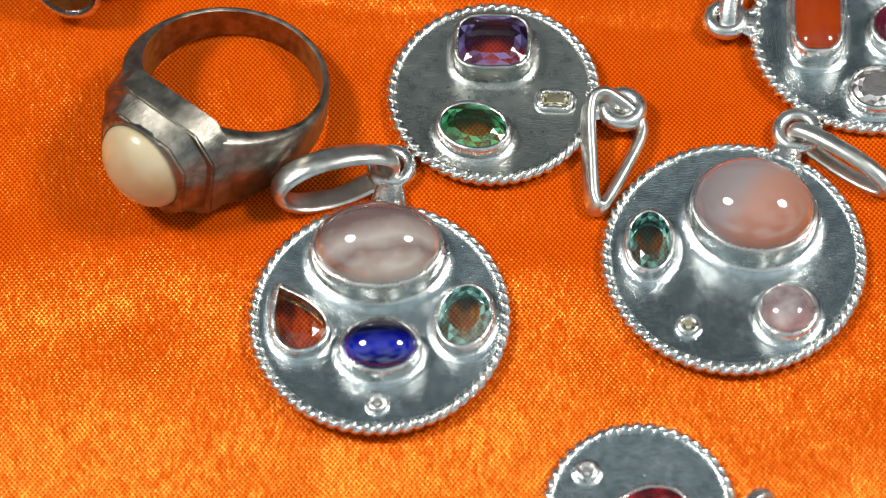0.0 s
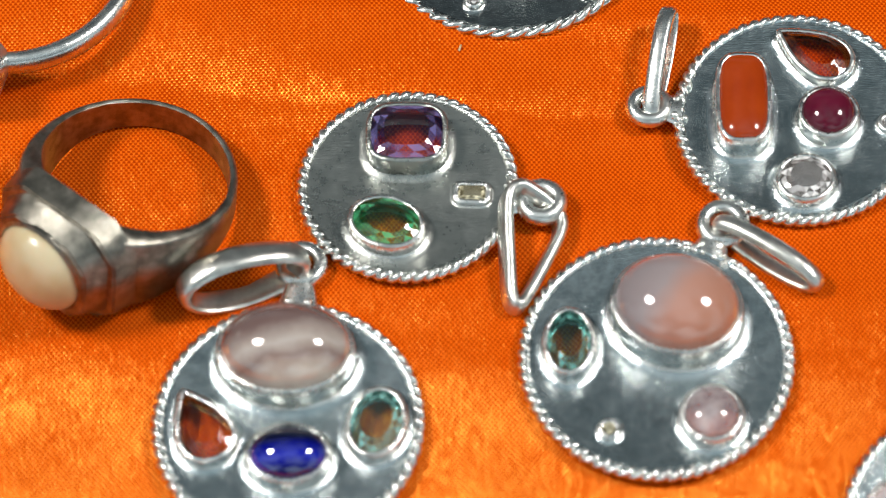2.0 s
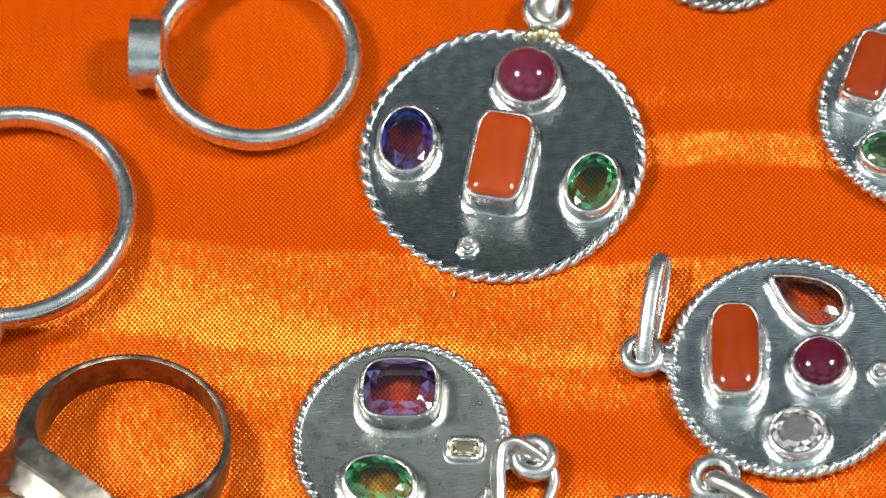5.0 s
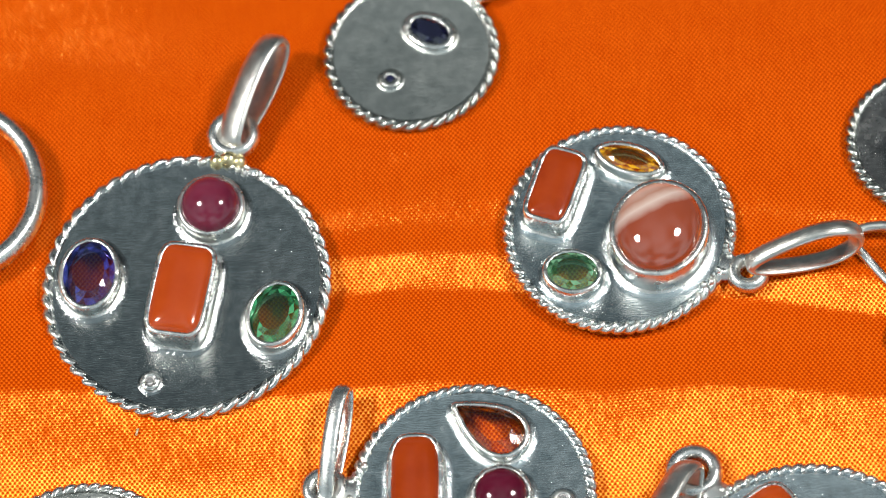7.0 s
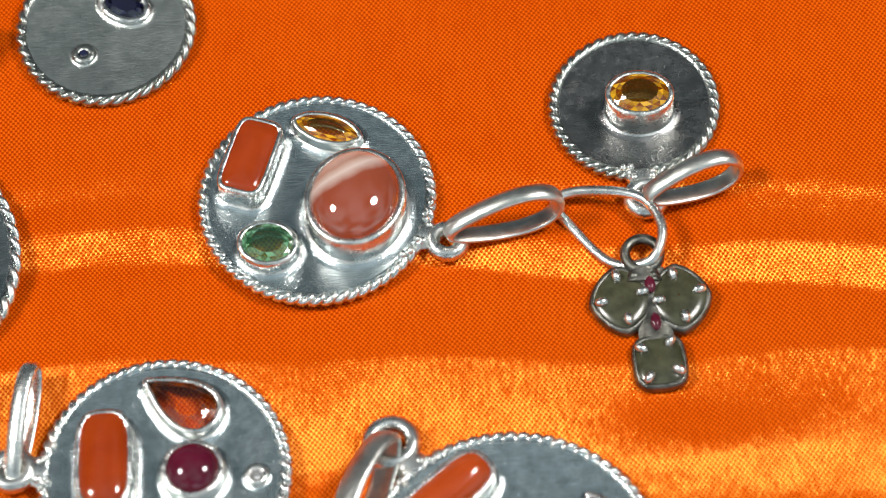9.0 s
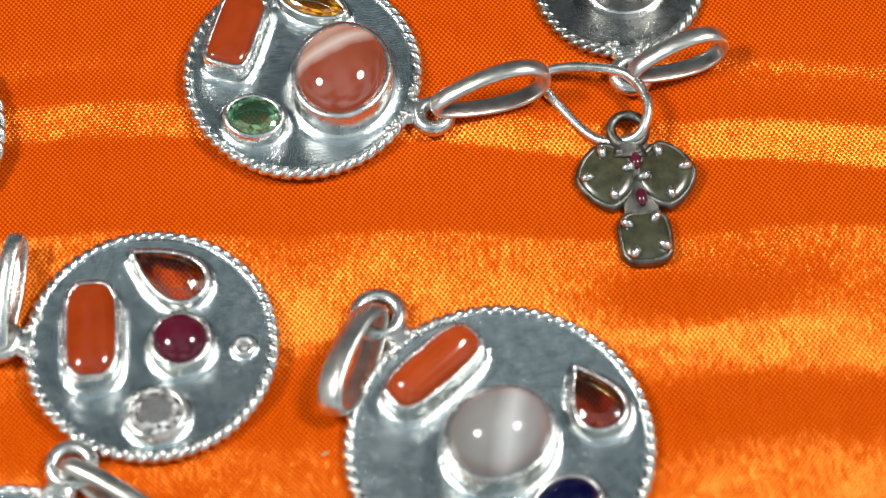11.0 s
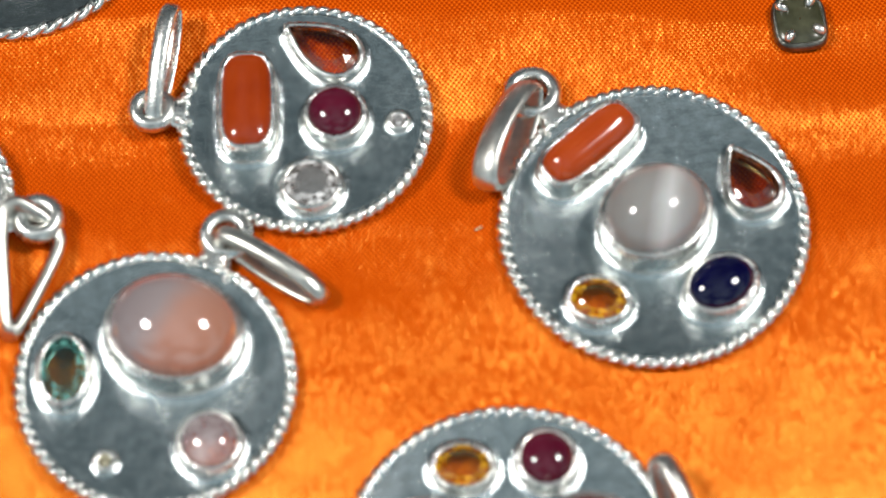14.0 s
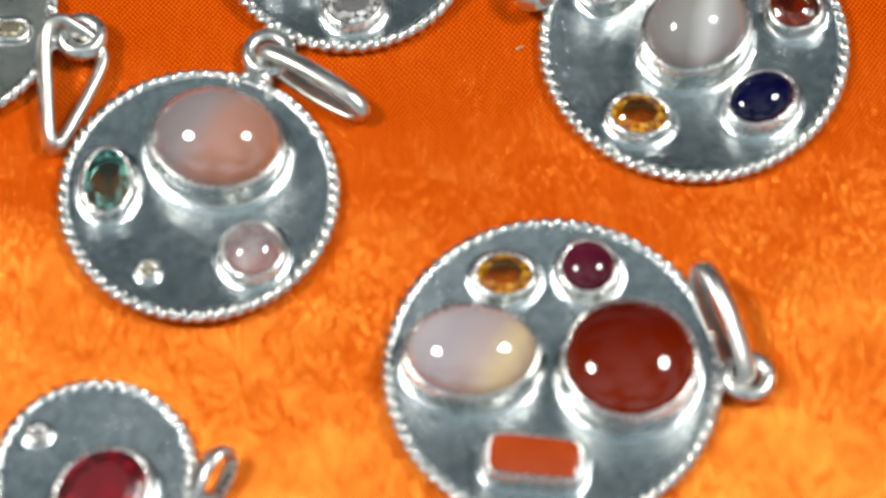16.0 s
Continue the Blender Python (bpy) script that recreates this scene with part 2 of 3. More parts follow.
WHITE = clear_gem("white_crystal", (0.16, 0.14, 0.13), (1.0, 0.99, 0.98), (0.97, 0.93, 0.91), 0.24, 0.03, 1500, facet=True)
ROSY = clear_gem("clear_pinkish_stone", (0.34, 0.22, 0.23), (0.86, 0.80, 0.80), (0.93, 0.80, 0.82), 0.5, 0.03, 520)
CRIMSON = clear_gem("crimson_stone", (0.09, 0.001, 0.005), (0.40, 0.006, 0.016), (0.90, 0.10, 0.09), 0.45, 0.22, facet=True)


# the clear middle and back of a cut stone, through which the cloth shows
WINDOW = {}
for gem, share in ((EMERALD, 0.95), (AQUA, 0.95), (TEAL, 0.95), (VIOLET, 0.97), (BLUE, 0.94), (GARNET, 0.96), (CITRINE, 0.93), (WHITE, 0.60), (MINT, 0.84), (CHAMPAGNE, 0.5)):
    clear = gem.copy()
    clear.name = gem.name + "_middle"
    for node in clear.node_tree.nodes:
        if node.type == "MAP_RANGE":
            node.inputs["To Min"].default_value, node.inputs["To Max"].default_value = min(0.98, share + 0.04), share - 0.04
        if node.type == "VALTORGB":
            node.color_ramp.elements[1].color = [0.5 * c for c in node.color_ramp.elements[1].color[:3]] + [1]
        if node.type == "BSDF_TRANSPARENT":
            node.inputs["Color"].default_value = [0.62 + 0.38 * c for c in node.inputs["Color"].default_value[:3]] + [1]
    back = clear.copy()
    back.name = gem.name + "_back"
    for link in list(back.node_tree.links):
        if link.from_node.type == "FRESNEL":
            back.node_tree.links.remove(link)
    for node in back.node_tree.nodes:
        if node.type == "MIX_SHADER" and not node.inputs["Fac"].is_linked:
            node.inputs["Fac"].default_value = 0.0
    WINDOW[gem.name] = (clear, back)


def satin_cloth():
    """Orange satin: a woven grain of small offset stitches with their glints painted in, slubs along the weft, and a
    silky coloured sheen.
    """
    m, n, l, p = nodes("orange_satin")
    tc, sep = n.new("ShaderNodeTexCoord"), n.new("ShaderNodeSeparateXYZ")
    l.new(tc.outputs["Object"], sep.inputs[0])
    k = 2 * math.pi / 0.00042
    wob = math_of(n, l, "MULTIPLY", noise_of(n, l, 260, 2), 5.0)
    sx = math_of(n, l, "SINE", math_of(n, l, "ADD", math_of(n, l, "MULTIPLY", sep.outputs["X"], k), wob))
    sy = math_of(n, l, "SINE", math_of(n, l, "ADD", math_of(n, l, "MULTIPLY", sep.outputs["Y"], k * 0.82), wob))
    stitch = math_of(n, l, "MULTIPLY", sx, sy)
    weft = math_of(n, l, "SINE", math_of(n, l, "MULTIPLY", sep.outputs["Y"], k * 1.64))
    weave = math_of(n, l, "ADD", stitch, math_of(n, l, "MULTIPLY", weft, 0.25))
    slub = noise_of(n, l, 1100, 2, (2.4, 0.34, 1.0))
    shade = noise_of(n, l, 70, 3, (0.5, 1.6, 1.0))
    fleck = math_of(n, l, "ADD", math_of(n, l, "MULTIPLY", weave, 0.50), math_of(n, l, "ADD", math_of(n, l, "MULTIPLY", shade, 0.14), math_of(n, l, "MULTIPLY", slub, 0.20)))
    n.remove(p)
    flat, silk, mix, tan = n.new("ShaderNodeBsdfDiffuse"), n.new("ShaderNodeBsdfAnisotropic"), n.new("ShaderNodeMixShader"), n.new("ShaderNodeTangent")
    # the glint of each stitch and the dark gap beside it are painted here
    l.new(ramp_of(n, l, fleck, (0.56, 0.046, 0.0007), (1.0, 0.154, 0.0035), 0.0, 0.54), flat.inputs["Color"])
    l.new(ramp_of(n, l, fleck, (0.40, 0.060, 0.003), (1.0, 0.58, 0.09), 0.02, 0.56), silk.inputs["Color"])
    tan.direction_type = "UV_MAP"
    l.new(tan.outputs[0], silk.inputs["Tangent"])
    silk.inputs["Roughness"].default_value, silk.inputs["Anisotropy"].default_value = 0.50, -0.92
    rumple = bump_of(n, l, noise_of(n, l, 110, 1, (1.3, 0.8, 1.0), 0.5), 1.0, 0.00024)
    first = bump_of(n, l, slub, 1.0, 0.00008, rumple)
    fine = bump_of(n, l, weave, 1.0, 0.0000055, first)
    l.new(fine, flat.inputs["Normal"])
    # each float of silk lies at its own slant along the warp, so that a fold's edge frays into single stitches
    slant, push, add, unit = math_of(n, l, "SUBTRACT", noise_of(n, l, 2100, 1, (1.5, 0.5, 1.0), 0.6), 0.5), n.new("ShaderNodeCombineXYZ"), n.new("ShaderNodeVectorMath"), n.new("ShaderNodeVectorMath")
    l.new(math_of(n, l, "SUBTRACT", math_of(n, l, "MULTIPLY", slant, 0.15), 0.095), push.inputs["Y"])
    unit.operation = "NORMALIZE"
    l.new(fine, add.inputs[0])
    l.new(push.outputs[0], add.inputs[1])
    l.new(add.outputs[0], unit.inputs[0])
    l.new(unit.outputs[0], silk.inputs["Normal"])
    mix.inputs["Fac"].default_value = 0.32
    l.new(flat.outputs[0], mix.inputs[1])
    l.new(silk.outputs[0], mix.inputs[2])
    l.new(mix.outputs[0], n["Material Output"].inputs["Surface"])
    return m


CLOTH = satin_cloth()
WOOD, _n, _l, _p = nodes("counter_wood")
_l.new(ramp_of(_n, _l, noise_of(_n, _l, 40, 4, (0.2, 3.0, 1.0)), (0.10, 0.05, 0.025), (0.20, 0.11, 0.06)), _p.inputs["Base Color"])
_p.inputs["Roughness"].default_value = 0.45

# ---- mesh helpers (all in millimetres; turned into metres when linked) ----


def part(name, bm, material, parent, label="", smooth=True, split=False):
    bmesh.ops.recalc_face_normals(bm, faces=bm.faces)
    if split:
        bmesh.ops.split_edges(bm, edges=bm.edges[:])
    bm.transform(Matrix.Scale(0.001, 4))
    me = bpy.data.meshes.new(name)
    bm.to_mesh(me)
    bm.free()
    if smooth:
        me.polygons.foreach_set("use_smooth", [True] * len(me.polygons))
        me.set_sharp_from_angle(angle=radians(52))
    me.materials.append(material)
    ob = new(name, me)
    ob.parent = parent
    return tagged(ob, label)


def thing(name, x, y, z, label, category, group="", turn=(0, 0, 0)):
    ob = new(name)
    ob.matrix_world = pose(x / 1000, y / 1000, z / 1000, *turn)
    ob.empty_display_size = 0.003
    return tagged(ob, label, category, group)


def skin(bm, rings, closed_path, closed_ring=True):
    """Faces between rings of points; rings join up when closed_path."""
    vs = [[bm.verts.new(p) for p in r] for r in rings]
    n, k = len(vs), len(vs[0])
    for i in range(n if closed_path else n - 1):
        a, b = vs[i], vs[(i + 1) % n]
        for j in range(k if closed_ring else k - 1):
            bm.faces.new((a[j], a[(j + 1) % k], b[(j + 1) % k], b[j]))
    return vs


def tube(bm, path, side, up_half, closed=True, sides=10, normal=None, power=2.0, inner=1.0):
    """A wire or strip along a path; side: half width across the plane of the loop, up_half: half thickness in it."""
    pts = [Vector(p) for p in path]
    n = len(pts)
    rings = []
    for i, p in enumerate(pts):
        a = pts[(i - 1) % n] if closed or i > 0 else p
        b = pts[(i + 1) % n] if closed or i < n - 1 else p
        t = (b - a).normalized()
        nn = Vector(normal) if normal else Vector((0, 0, 1))
        nn = (nn - t * nn.dot(t)).normalized()
        bb = t.cross(nn)
        s = side(i / n) if callable(side) else side
        h = up_half(i / n) if callable(up_half) else up_half
        ring = []
        for j in range(sides):
            c, d = math.cos(2 * math.pi * j / sides), math.sin(2 * math.pi * j / sides)
            c, d = math.copysign(abs(c) ** (2 / power), c), math.copysign(abs(d) ** (2 / power), d)
            ring.append(p + nn * (s * c) + bb * (h * d * (inner if d < 0 else 1.0)))
        rings.append(ring)
    vs = skin(bm, rings, closed)
    if not closed:
        bm.faces.new(vs[0])
        bm.faces.new(vs[-1][::-1])


def flowing(points, steps=6):
    """A smooth closed line through the points."""
    raw, out = [Vector(q) for q in points], []
    for i in range(len(raw)):
        a, b, c, d = raw[i - 1], raw[i], raw[(i + 1) % len(raw)], raw[(i + 2) % len(raw)]
        for k in range(steps):
            t = k / steps
            out.append(0.5 * (2 * b + (c - a) * t + (2 * a - 5 * b + 4 * c - d) * t * t + (3 * b - a - 3 * c + d) * t ** 3))
    return out


def outline(shape, a, b, count):
    """Closed plan of a stone, a and b its half lengths: oval, box, drop (tip at +a) or leaf."""
    pts = []
    for i in range(count):
        t = 2 * math.pi * i / count
        c, s = math.cos(t), math.sin(t)
        if shape == "drop":
            pts.append((a * c, b * s * math.sin(t / 2) ** 1.1 / 0.76))
        elif shape == "leaf":
            pts.append((a * c, b * s * abs(s) ** 0.35))
        else:
            k = 2 / {"oval": 2.0, "cushion": 3.4, "box": 5.5}[shape]
            pts.append((a * math.copysign(abs(c) ** k, c), b * math.copysign(abs(s) ** k, s)))
    return pts


def offset(pts, d):
    """The plan moved outwards by d."""
    n, out = len(pts), []
    for i in range(n):
        a, b = Vector(pts[i - 1]), Vector(pts[(i + 1) % n])
        t = (b - a).normalized() if (b - a).length > 1e-6 else Vector((1, 0))
        out.append((pts[i][0] + t.y * d, pts[i][1] - t.x * d))
    return out


def turned(pts, x, y, deg):
    c, s = math.cos(radians(deg)), math.sin(radians(deg))
    return [(x + px * c - py * s, y + px * s + py * c) for px, py in pts]


PLATE_TOP = 1.05


def setting(parent, label, shape, x, y, a, b, deg, top, gem, gem_label, cut="dome", dome=0.45, metal=None, wall=0.38, flare=0.9):
    """A bezel cup soldered on the plate and the stone held in it."""
    count = 48 if max(a, b) > 1 else 24
    lift = 0.75 * (top - PLATE_TOP) if top > 1.7 else 0.0
    top, y = top + lift, y - 0.55 * lift
    plan = outline(shape, a, b, count)
    z0 = PLATE_TOP - 0.1
    bm = bmesh.new()
    rng = random.Random(int(abs(x * 97 + y * 31) * 10))
    uneven = [1 + 0.16 * rng.uniform(-1, 1) for _ in range(count)]
    rows = []
    foot = min(0.29 * flare, 0.40 * (top - z0))
    profile = [(wall + flare * (1 - u), PLATE_TOP - 0.015 + foot * u ** 2.2) for u in (0.0, 0.16, 0.32, 0.48, 0.64, 0.82, 1.0)]
    for d, z in ((-0.02, z0 - 0.6), (wall + flare, z0 - 0.1), *profile, (wall * 0.95, top - 0.14), (wall * 0.8, top - 0.05), (wall * 0.45, top + 0.01), (0.02, top + 0.03), (-0.06, top - 0.04), (-0.03, top - 0.30)):
        ring = turned(offset(plan, d), x, y, deg)
        rows.append([(px, py, z + (0.05 * (u - 1) / 0.16 if z > top - 0.1 else 0)) for (px, py), u in zip(ring, uneven)])
    skin(bm, rows, False)
    for k, face in enumerate(bm.faces):
        face.material_index = 1 if k < 7 * count else 0
    cup = part("bezel", bm, metal or SILVER, parent, label)
    cup.data.materials.append(METAL[parent.name])
    bm = bmesh.new()
    if cut == "dome":
        h = dome * min(a, b)
        rows = []
        for k in range(9):
            s = math.cos(k / 9 * math.pi / 2)
            z = top - 0.14 + h * math.sin(k / 9 * math.pi / 2)
            along = 1 - (1 - s) * min(a, b) / a if shape in ("box", "cushion") else s
            rows.append([(px, py, z) for px, py in turned([(q[0] * along, q[1] * s) for q in plan], x, y, deg)])
        vs = skin(bm, rows, False)
        tip = bm.verts.new((x, y, top - 0.14 + h))
        for j in range(count):
            bm.faces.new((vs[-1][j], vs[-1][(j + 1) % count], tip))
        part("stone", bm, gem, cup, gem_label)
    else:
        facets = 16 if max(a, b) > 1 else 8
        plan = outline(shape, a, b, facets)
        mid = outline(shape, a * 0.80, b * 0.80, facets)
        mid = [((mid[i][0] + mid[(i + 1) % facets][0]) / 2 * 1.02, (mid[i][1] + mid[(i + 1) % facets][1]) / 2 * 1.02) for i in range(facets)]
        table = outline(shape, a * 0.62, b * 0.62, facets)
        m = min(a, b)
        vr = []
        for pl, z in ((plan, top - 0.12), (mid, top + 0.06 * m), (table, top + 0.17 * m)):
            vr.append([bm.verts.new((px, py, z)) for px, py in turned(pl, x, y, deg)])
        for i in range(facets):
            j = (i + 1) % facets
            bm.faces.new((vr[0][i], vr[0][j], vr[1][i]))
            bm.faces.new((vr[1][i], vr[0][j], vr[1][j]))
            bm.faces.new((vr[1][i], vr[2][j], vr[2][i]))
            bm.faces.new((vr[1][i - 1], vr[1][i], vr[2][i]))
        glass = [bm.faces.new(vr[2])]
        low = [bm.verts.new((px, py, top - 0.75 * m)) for px, py in turned([(q[0] * 0.42, q[1] * 0.42) for q in plan], x, y, deg)]
        for i in range(facets):
            j = (i + 1) % facets
            glass.append(bm.faces.new((vr[0][j], vr[0][i], low[i], low[j])))
        glass.append(bm.faces.new(low[::-1]))
        if gem.name in WINDOW:
            for face in glass:
                face.material_index = 1 if face is glass[0] else 2
        stone = part("stone", bm, gem, cup, gem_label, smooth=False, split=True)
        if gem.name in WINDOW:
            for clear in WINDOW[gem.name]:
                stone.data.materials.append(clear)
    return cup


def plate(parent, r, metal, holes, label=""):
    """The round back plate with the open backs of the clear stones cut through."""
    bm = bmesh.new()
    edges = []
    for plan in [[(r * math.cos(2 * math.pi * i / 96), r * math.sin(2 * math.pi * i / 96)) for i in range(96)]] + holes:
        vs = [bm.verts.new((px, py, PLATE_TOP)) for px, py in plan]
        edges += [bm.edges.new((vs[i], vs[(i + 1) % len(vs)])) for i in range(len(vs))]
    bmesh.ops.triangle_fill(bm, use_beauty=True, edges=edges)
    faces = bm.faces[:]
    got = bmesh.ops.extrude_face_region(bm, geom=faces)
    bmesh.ops.translate(bm, verts=[v for v in got["geom"] if isinstance(v, bmesh.types.BMVert)], vec=(0, 0, -0.8))
    return part("plate", bm, metal, parent, label, smooth=False)


def rope(parent, r, metal, twist=None):
    """The twisted wire round the plate: two strands wound about each other."""
    bm = bmesh.new()
    turns = twist or round(2 * math.pi * r / 1.32)
    steps = turns * 11
    for strand in (0, math.pi):
        path = []
        for i in range(steps):
            t = 2 * math.pi * i / steps
            f = turns * t + strand
            rr = r + 0.27 * math.cos(f)
            path.append((rr * math.cos(t), rr * math.sin(t), 0.72 + 0.27 * math.sin(f)))
        tube(bm, path, 0.34, 0.34, True, 8)
    return part("rope_rim", bm, metal, parent, "twisted silver wire rim")


def collar(parent, r, metal):
    """The low ledge just inside the twisted wire."""
    bm = bmesh.new()
    rows = []
    for rr, z in ((r - 0.30, 0.9), (r - 0.38, PLATE_TOP + 0.16), (r - 0.62, PLATE_TOP + 0.14), (r - 0.78, PLATE_TOP - 0.05)):
        rows.append([(rr * math.cos(2 * math.pi * i / 96), rr * math.sin(2 * math.pi * i / 96), z) for i in range(96)])
    skin(bm, rows, False)
    return part("inner_ledge", bm, metal, parent)


RIM, METAL = {}, {}


def eyelet(parent, x, y, r, metal, wire=0.68, z=0.9):
    """The wire ring soldered at the rim, with its blob of solder towards the plate."""
    bm = bmesh.new()
    tube(bm, [(x + (r - wire) * math.cos(2 * math.pi * i / 28), y + (r - wire) * math.sin(2 * math.pi * i / 28), z) for i in range(28)], wire * 1.05, wire, True, 10)
    d = Vector((x, y)).normalized()
    a, b = d * (Vector((x, y)).length - r + wire * 1.2), d * (RIM.get(parent.name, Vector((x, y)).length - r) - 0.7)
    if (a - b).length > 0.3:
        tube(bm, [(*(b + (a - b) * k), z - 0.15 + 0.1 * k) for k in (0.0, 0.35, 0.7, 1.0)], 0.6, lambda q: 1.7 - 0.8 * q, False, 12)
    for k, q in ((-0.75, 0.42), (0.1, 0.34), (0.8, 0.45)):
        bmesh.ops.create_uvsphere(bm, u_segments=10, v_segments=7, radius=q, matrix=Matrix.Translation((b.x - d.y * k + d.x * 0.5, b.y + d.x * k + d.y * 0.5, z + 0.1)))
    # a crust of spilled solder on the rim to both sides
    rng = random.Random(round(x * 10) + 7)
    for k in (-0.26, -0.19, -0.11, 0.12, 0.18, 0.27):
        t, q = math.atan2(y, x) + k + rng.uniform(-0.03, 0.03), rng.uniform(0.22, 0.4)
        rim = RIM.get(parent.name, 0) - rng.uniform(0.4, 1.1)
        if rim > 0:
            bmesh.ops.create_uvsphere(bm, u_segments=8, v_segments=6, radius=q, matrix=Matrix.Translation((rim * math.cos(t), rim * math.sin(t), 1.18)))
    return part("eyelet", bm, metal, parent, "silver wire eyelet with solder at its foot")


def bail(parent, start, end, lean, width, thick, half, metal, blunt=0.0, name="bail"):
    """A teardrop loop from the eyelet (start) to its far bend (end), opening along lean; coordinates from the pendant's centre."""
    s, e, v = Vector(start), Vector(end), Vector(lean)
    u = (e - s).normalized()
    v = (v - u * v.dot(u)).normalized()
    c, a = (s + e) / 2, (e - s).length / 2
    path = []
    for i in range(72):
        t = 2 * math.pi * i / 72
        w = half * math.sin(t) * (1 - blunt * 0.5 * (1 - math.cos(t)) ** 1.0 * 0.5 + 0.12 * math.cos(t))
        path.append(c + u * (a * math.cos(t)) + v * w)
    bm = bmesh.new()
    tube(bm, path, width / 2, thick / 2, True, 16, u.cross(v), 2.3, 0.35)
    return part(name, bm, metal, parent, "silver loop threaded through the eyelet")


# ---- structure: the cloth on its counter ----


def spread(lo, hi, step, outer, factor=1.25):
    core = list(np.arange(lo, hi + step / 2, step))
    left, right, s = [], [], step
    while core[0] - sum(left) > -outer:
        s *= factor
        left.append(s)
    s = step
    while core[-1] + sum(right) < outer:
        s *= factor
        right.append(s)
    return np.array(list(core[0] - np.cumsum(left))[::-1] + core + list(core[-1] + np.cumsum(right)))


def step(v, at, soft):
    return 1 / (1 + np.exp(-np.clip((v - at) / soft, -40, 40)))


def between(v, lo, hi, soft=0.5):
    return step(v, lo, soft) * (1 - step(v, hi, soft))


def slope(x, y):
    """How steeply the cloth rises away from the viewer: flat-topped folds that run across, slightly askew."""
    v = y + 0.1 * x + 0.5 * np.sin(x / 11.0) + 0.35 * np.sin(x / 4.3 + 1.0)
    w = v + 0.6 * np.sin(x / 6.1 + 2.0)
    v2 = v + 0.0009 * np.maximum(0.0, x - 45.0) ** 2
    s = 0.0 * x
    s = s - (-0.012 + 0.107 * step(x, 12, 5)) * between(w, 27.8, 33.2, 0.7) + 0.045 * between(w, 33.2, 37.5, 0.9) + (0.072 - 0.018 * step(x, 72, 5)) * between(v, 37.5, 47.2, 0.16)
    s = s - (0.095 - 0.025 * step(x, 52, 6)) * step(v, 47.2, 0.18) * (1 - step(v2, 56.2, 0.2)) + 0.06 * between(w, 52.6, 53.6, 0.3) * step(x, 62, 6)
    s = s + 0.125 * between(v2, 56.2, 60.0, 0.2) * step(x, 24, 3) - 0.06 * between(v2, 60.0, 62.6, 0.25) + 0.10 * between(v2, 64.6, 65.8, 0.3) * step(x, 72, 4)
    s = s + 0.10 * between(w, 62.6, 65.6, 0.5) * between(x, 20, 46, 4) + 0.09 * between(w, 68.5, 70.2, 0.5) * between(x, 34, 60, 5)
    s = s - 0.030 * step(w, 66.0, 1.5) + 0.13 * step(w, 78.5, 0.8) * (1 - step(x + 0.5 * (w - 80.0), 24, 3))
    s = s - 0.06 * between(w, 12.0, 14.5, 0.9) * (1 - step(x, 30, 6)) - 0.06 * between(v, 20.5, 23.0, 0.8) * between(x, -12, 60, 8)
    s = s + 0.03 * between(w, 4.0, 12.0, 1.2) * (1 - step(x, 30, 6)) + (0.008 + 0.022 * (1 - step(x, 34, 7))) * (1 - step(w, 27.0, 1.0)) * step(w, -16.0, 3.0)
    s = s + (0.35 + 0.65 * step(w, 26.0, 1.5)) * (0.014 * np.sin(v / 1.9 + 1.7 * np.sin(x / 14.0)) + 0.014 * np.sin(x / 7.0 + v / 5.0))
    s = s + 0.030 * between(w, 23.0, 37.0, 1.5) * (1 - step(x, 13, 3))
    # fold and shadow under the cross charm, shaped as a dip that renders dark
    s = s - 0.17 * np.exp(-(((x - 90.0) / 7.5) ** 2) - ((y - 31.6 + 0.1 * (x - 90.0)) / 2.4) ** 2)
    s = s - 0.07 * np.exp(-(((x - 57.5) / 4.5) ** 2) - ((y - 25.6) / 2.6) ** 2)
    inside = between(x, -60, 140, 8) * between(y, -45, 110, 8)
    return 1.2 * s * inside


def cloth_height(x, y):
    """The folds, from their slope; x and y are the grid's axes."""
    gx, gy = np.meshgrid(x, y)
    s = slope(gx, gy)
    d = np.gradient(y)[:, None]
    h = np.cumsum(s * d, axis=0)
    zero = np.argmin(abs(y - 15.0))
    return h - h[zero]


xs, ys = spread(-34, 116, 0.6, 420), spread(-24, 90, 0.26, 420)
gx, gy = np.meshgrid(xs, ys)
gz = cloth_height(xs, ys) - 0.35


def rest(x, y, r):
    """The height at which a round thing of radius r lies on the folds."""
    near = (gx - x) ** 2 + (gy - y) ** 2 < r * r
    return float(gz[near].mean() * 0.7 + gz[near].max() * 0.3) - 0.1


me = bpy.data.meshes.new("cloth")
nx, ny = len(xs), len(ys)
verts = np.stack([gx, gy, gz], -1).reshape(-1, 3) / 1000
quads = [(j * nx + i, j * nx + i + 1, (j + 1) * nx + i + 1, (j + 1) * nx + i) for j in range(ny - 1) for i in range(nx - 1)]
me.from_pydata(verts.tolist(), [], quads)
me.polygons.foreach_set("use_smooth", [True] * len(me.polygons))
me.materials.append(CLOTH)
uv = me.uv_layers.new(name="weave")
loops = np.zeros(len(me.loops), dtype=np.int32)
me.loops.foreach_get("vertex_index", loops)
uv.data.foreach_set("uv", verts[loops][:, :2].astype(np.float32).ravel())
cloth = tagged(new("ground_cloth", me), "bright orange satin cloth with soft folds, spread over a counter", "cloth", "", "structure")

bm = bmesh.new()
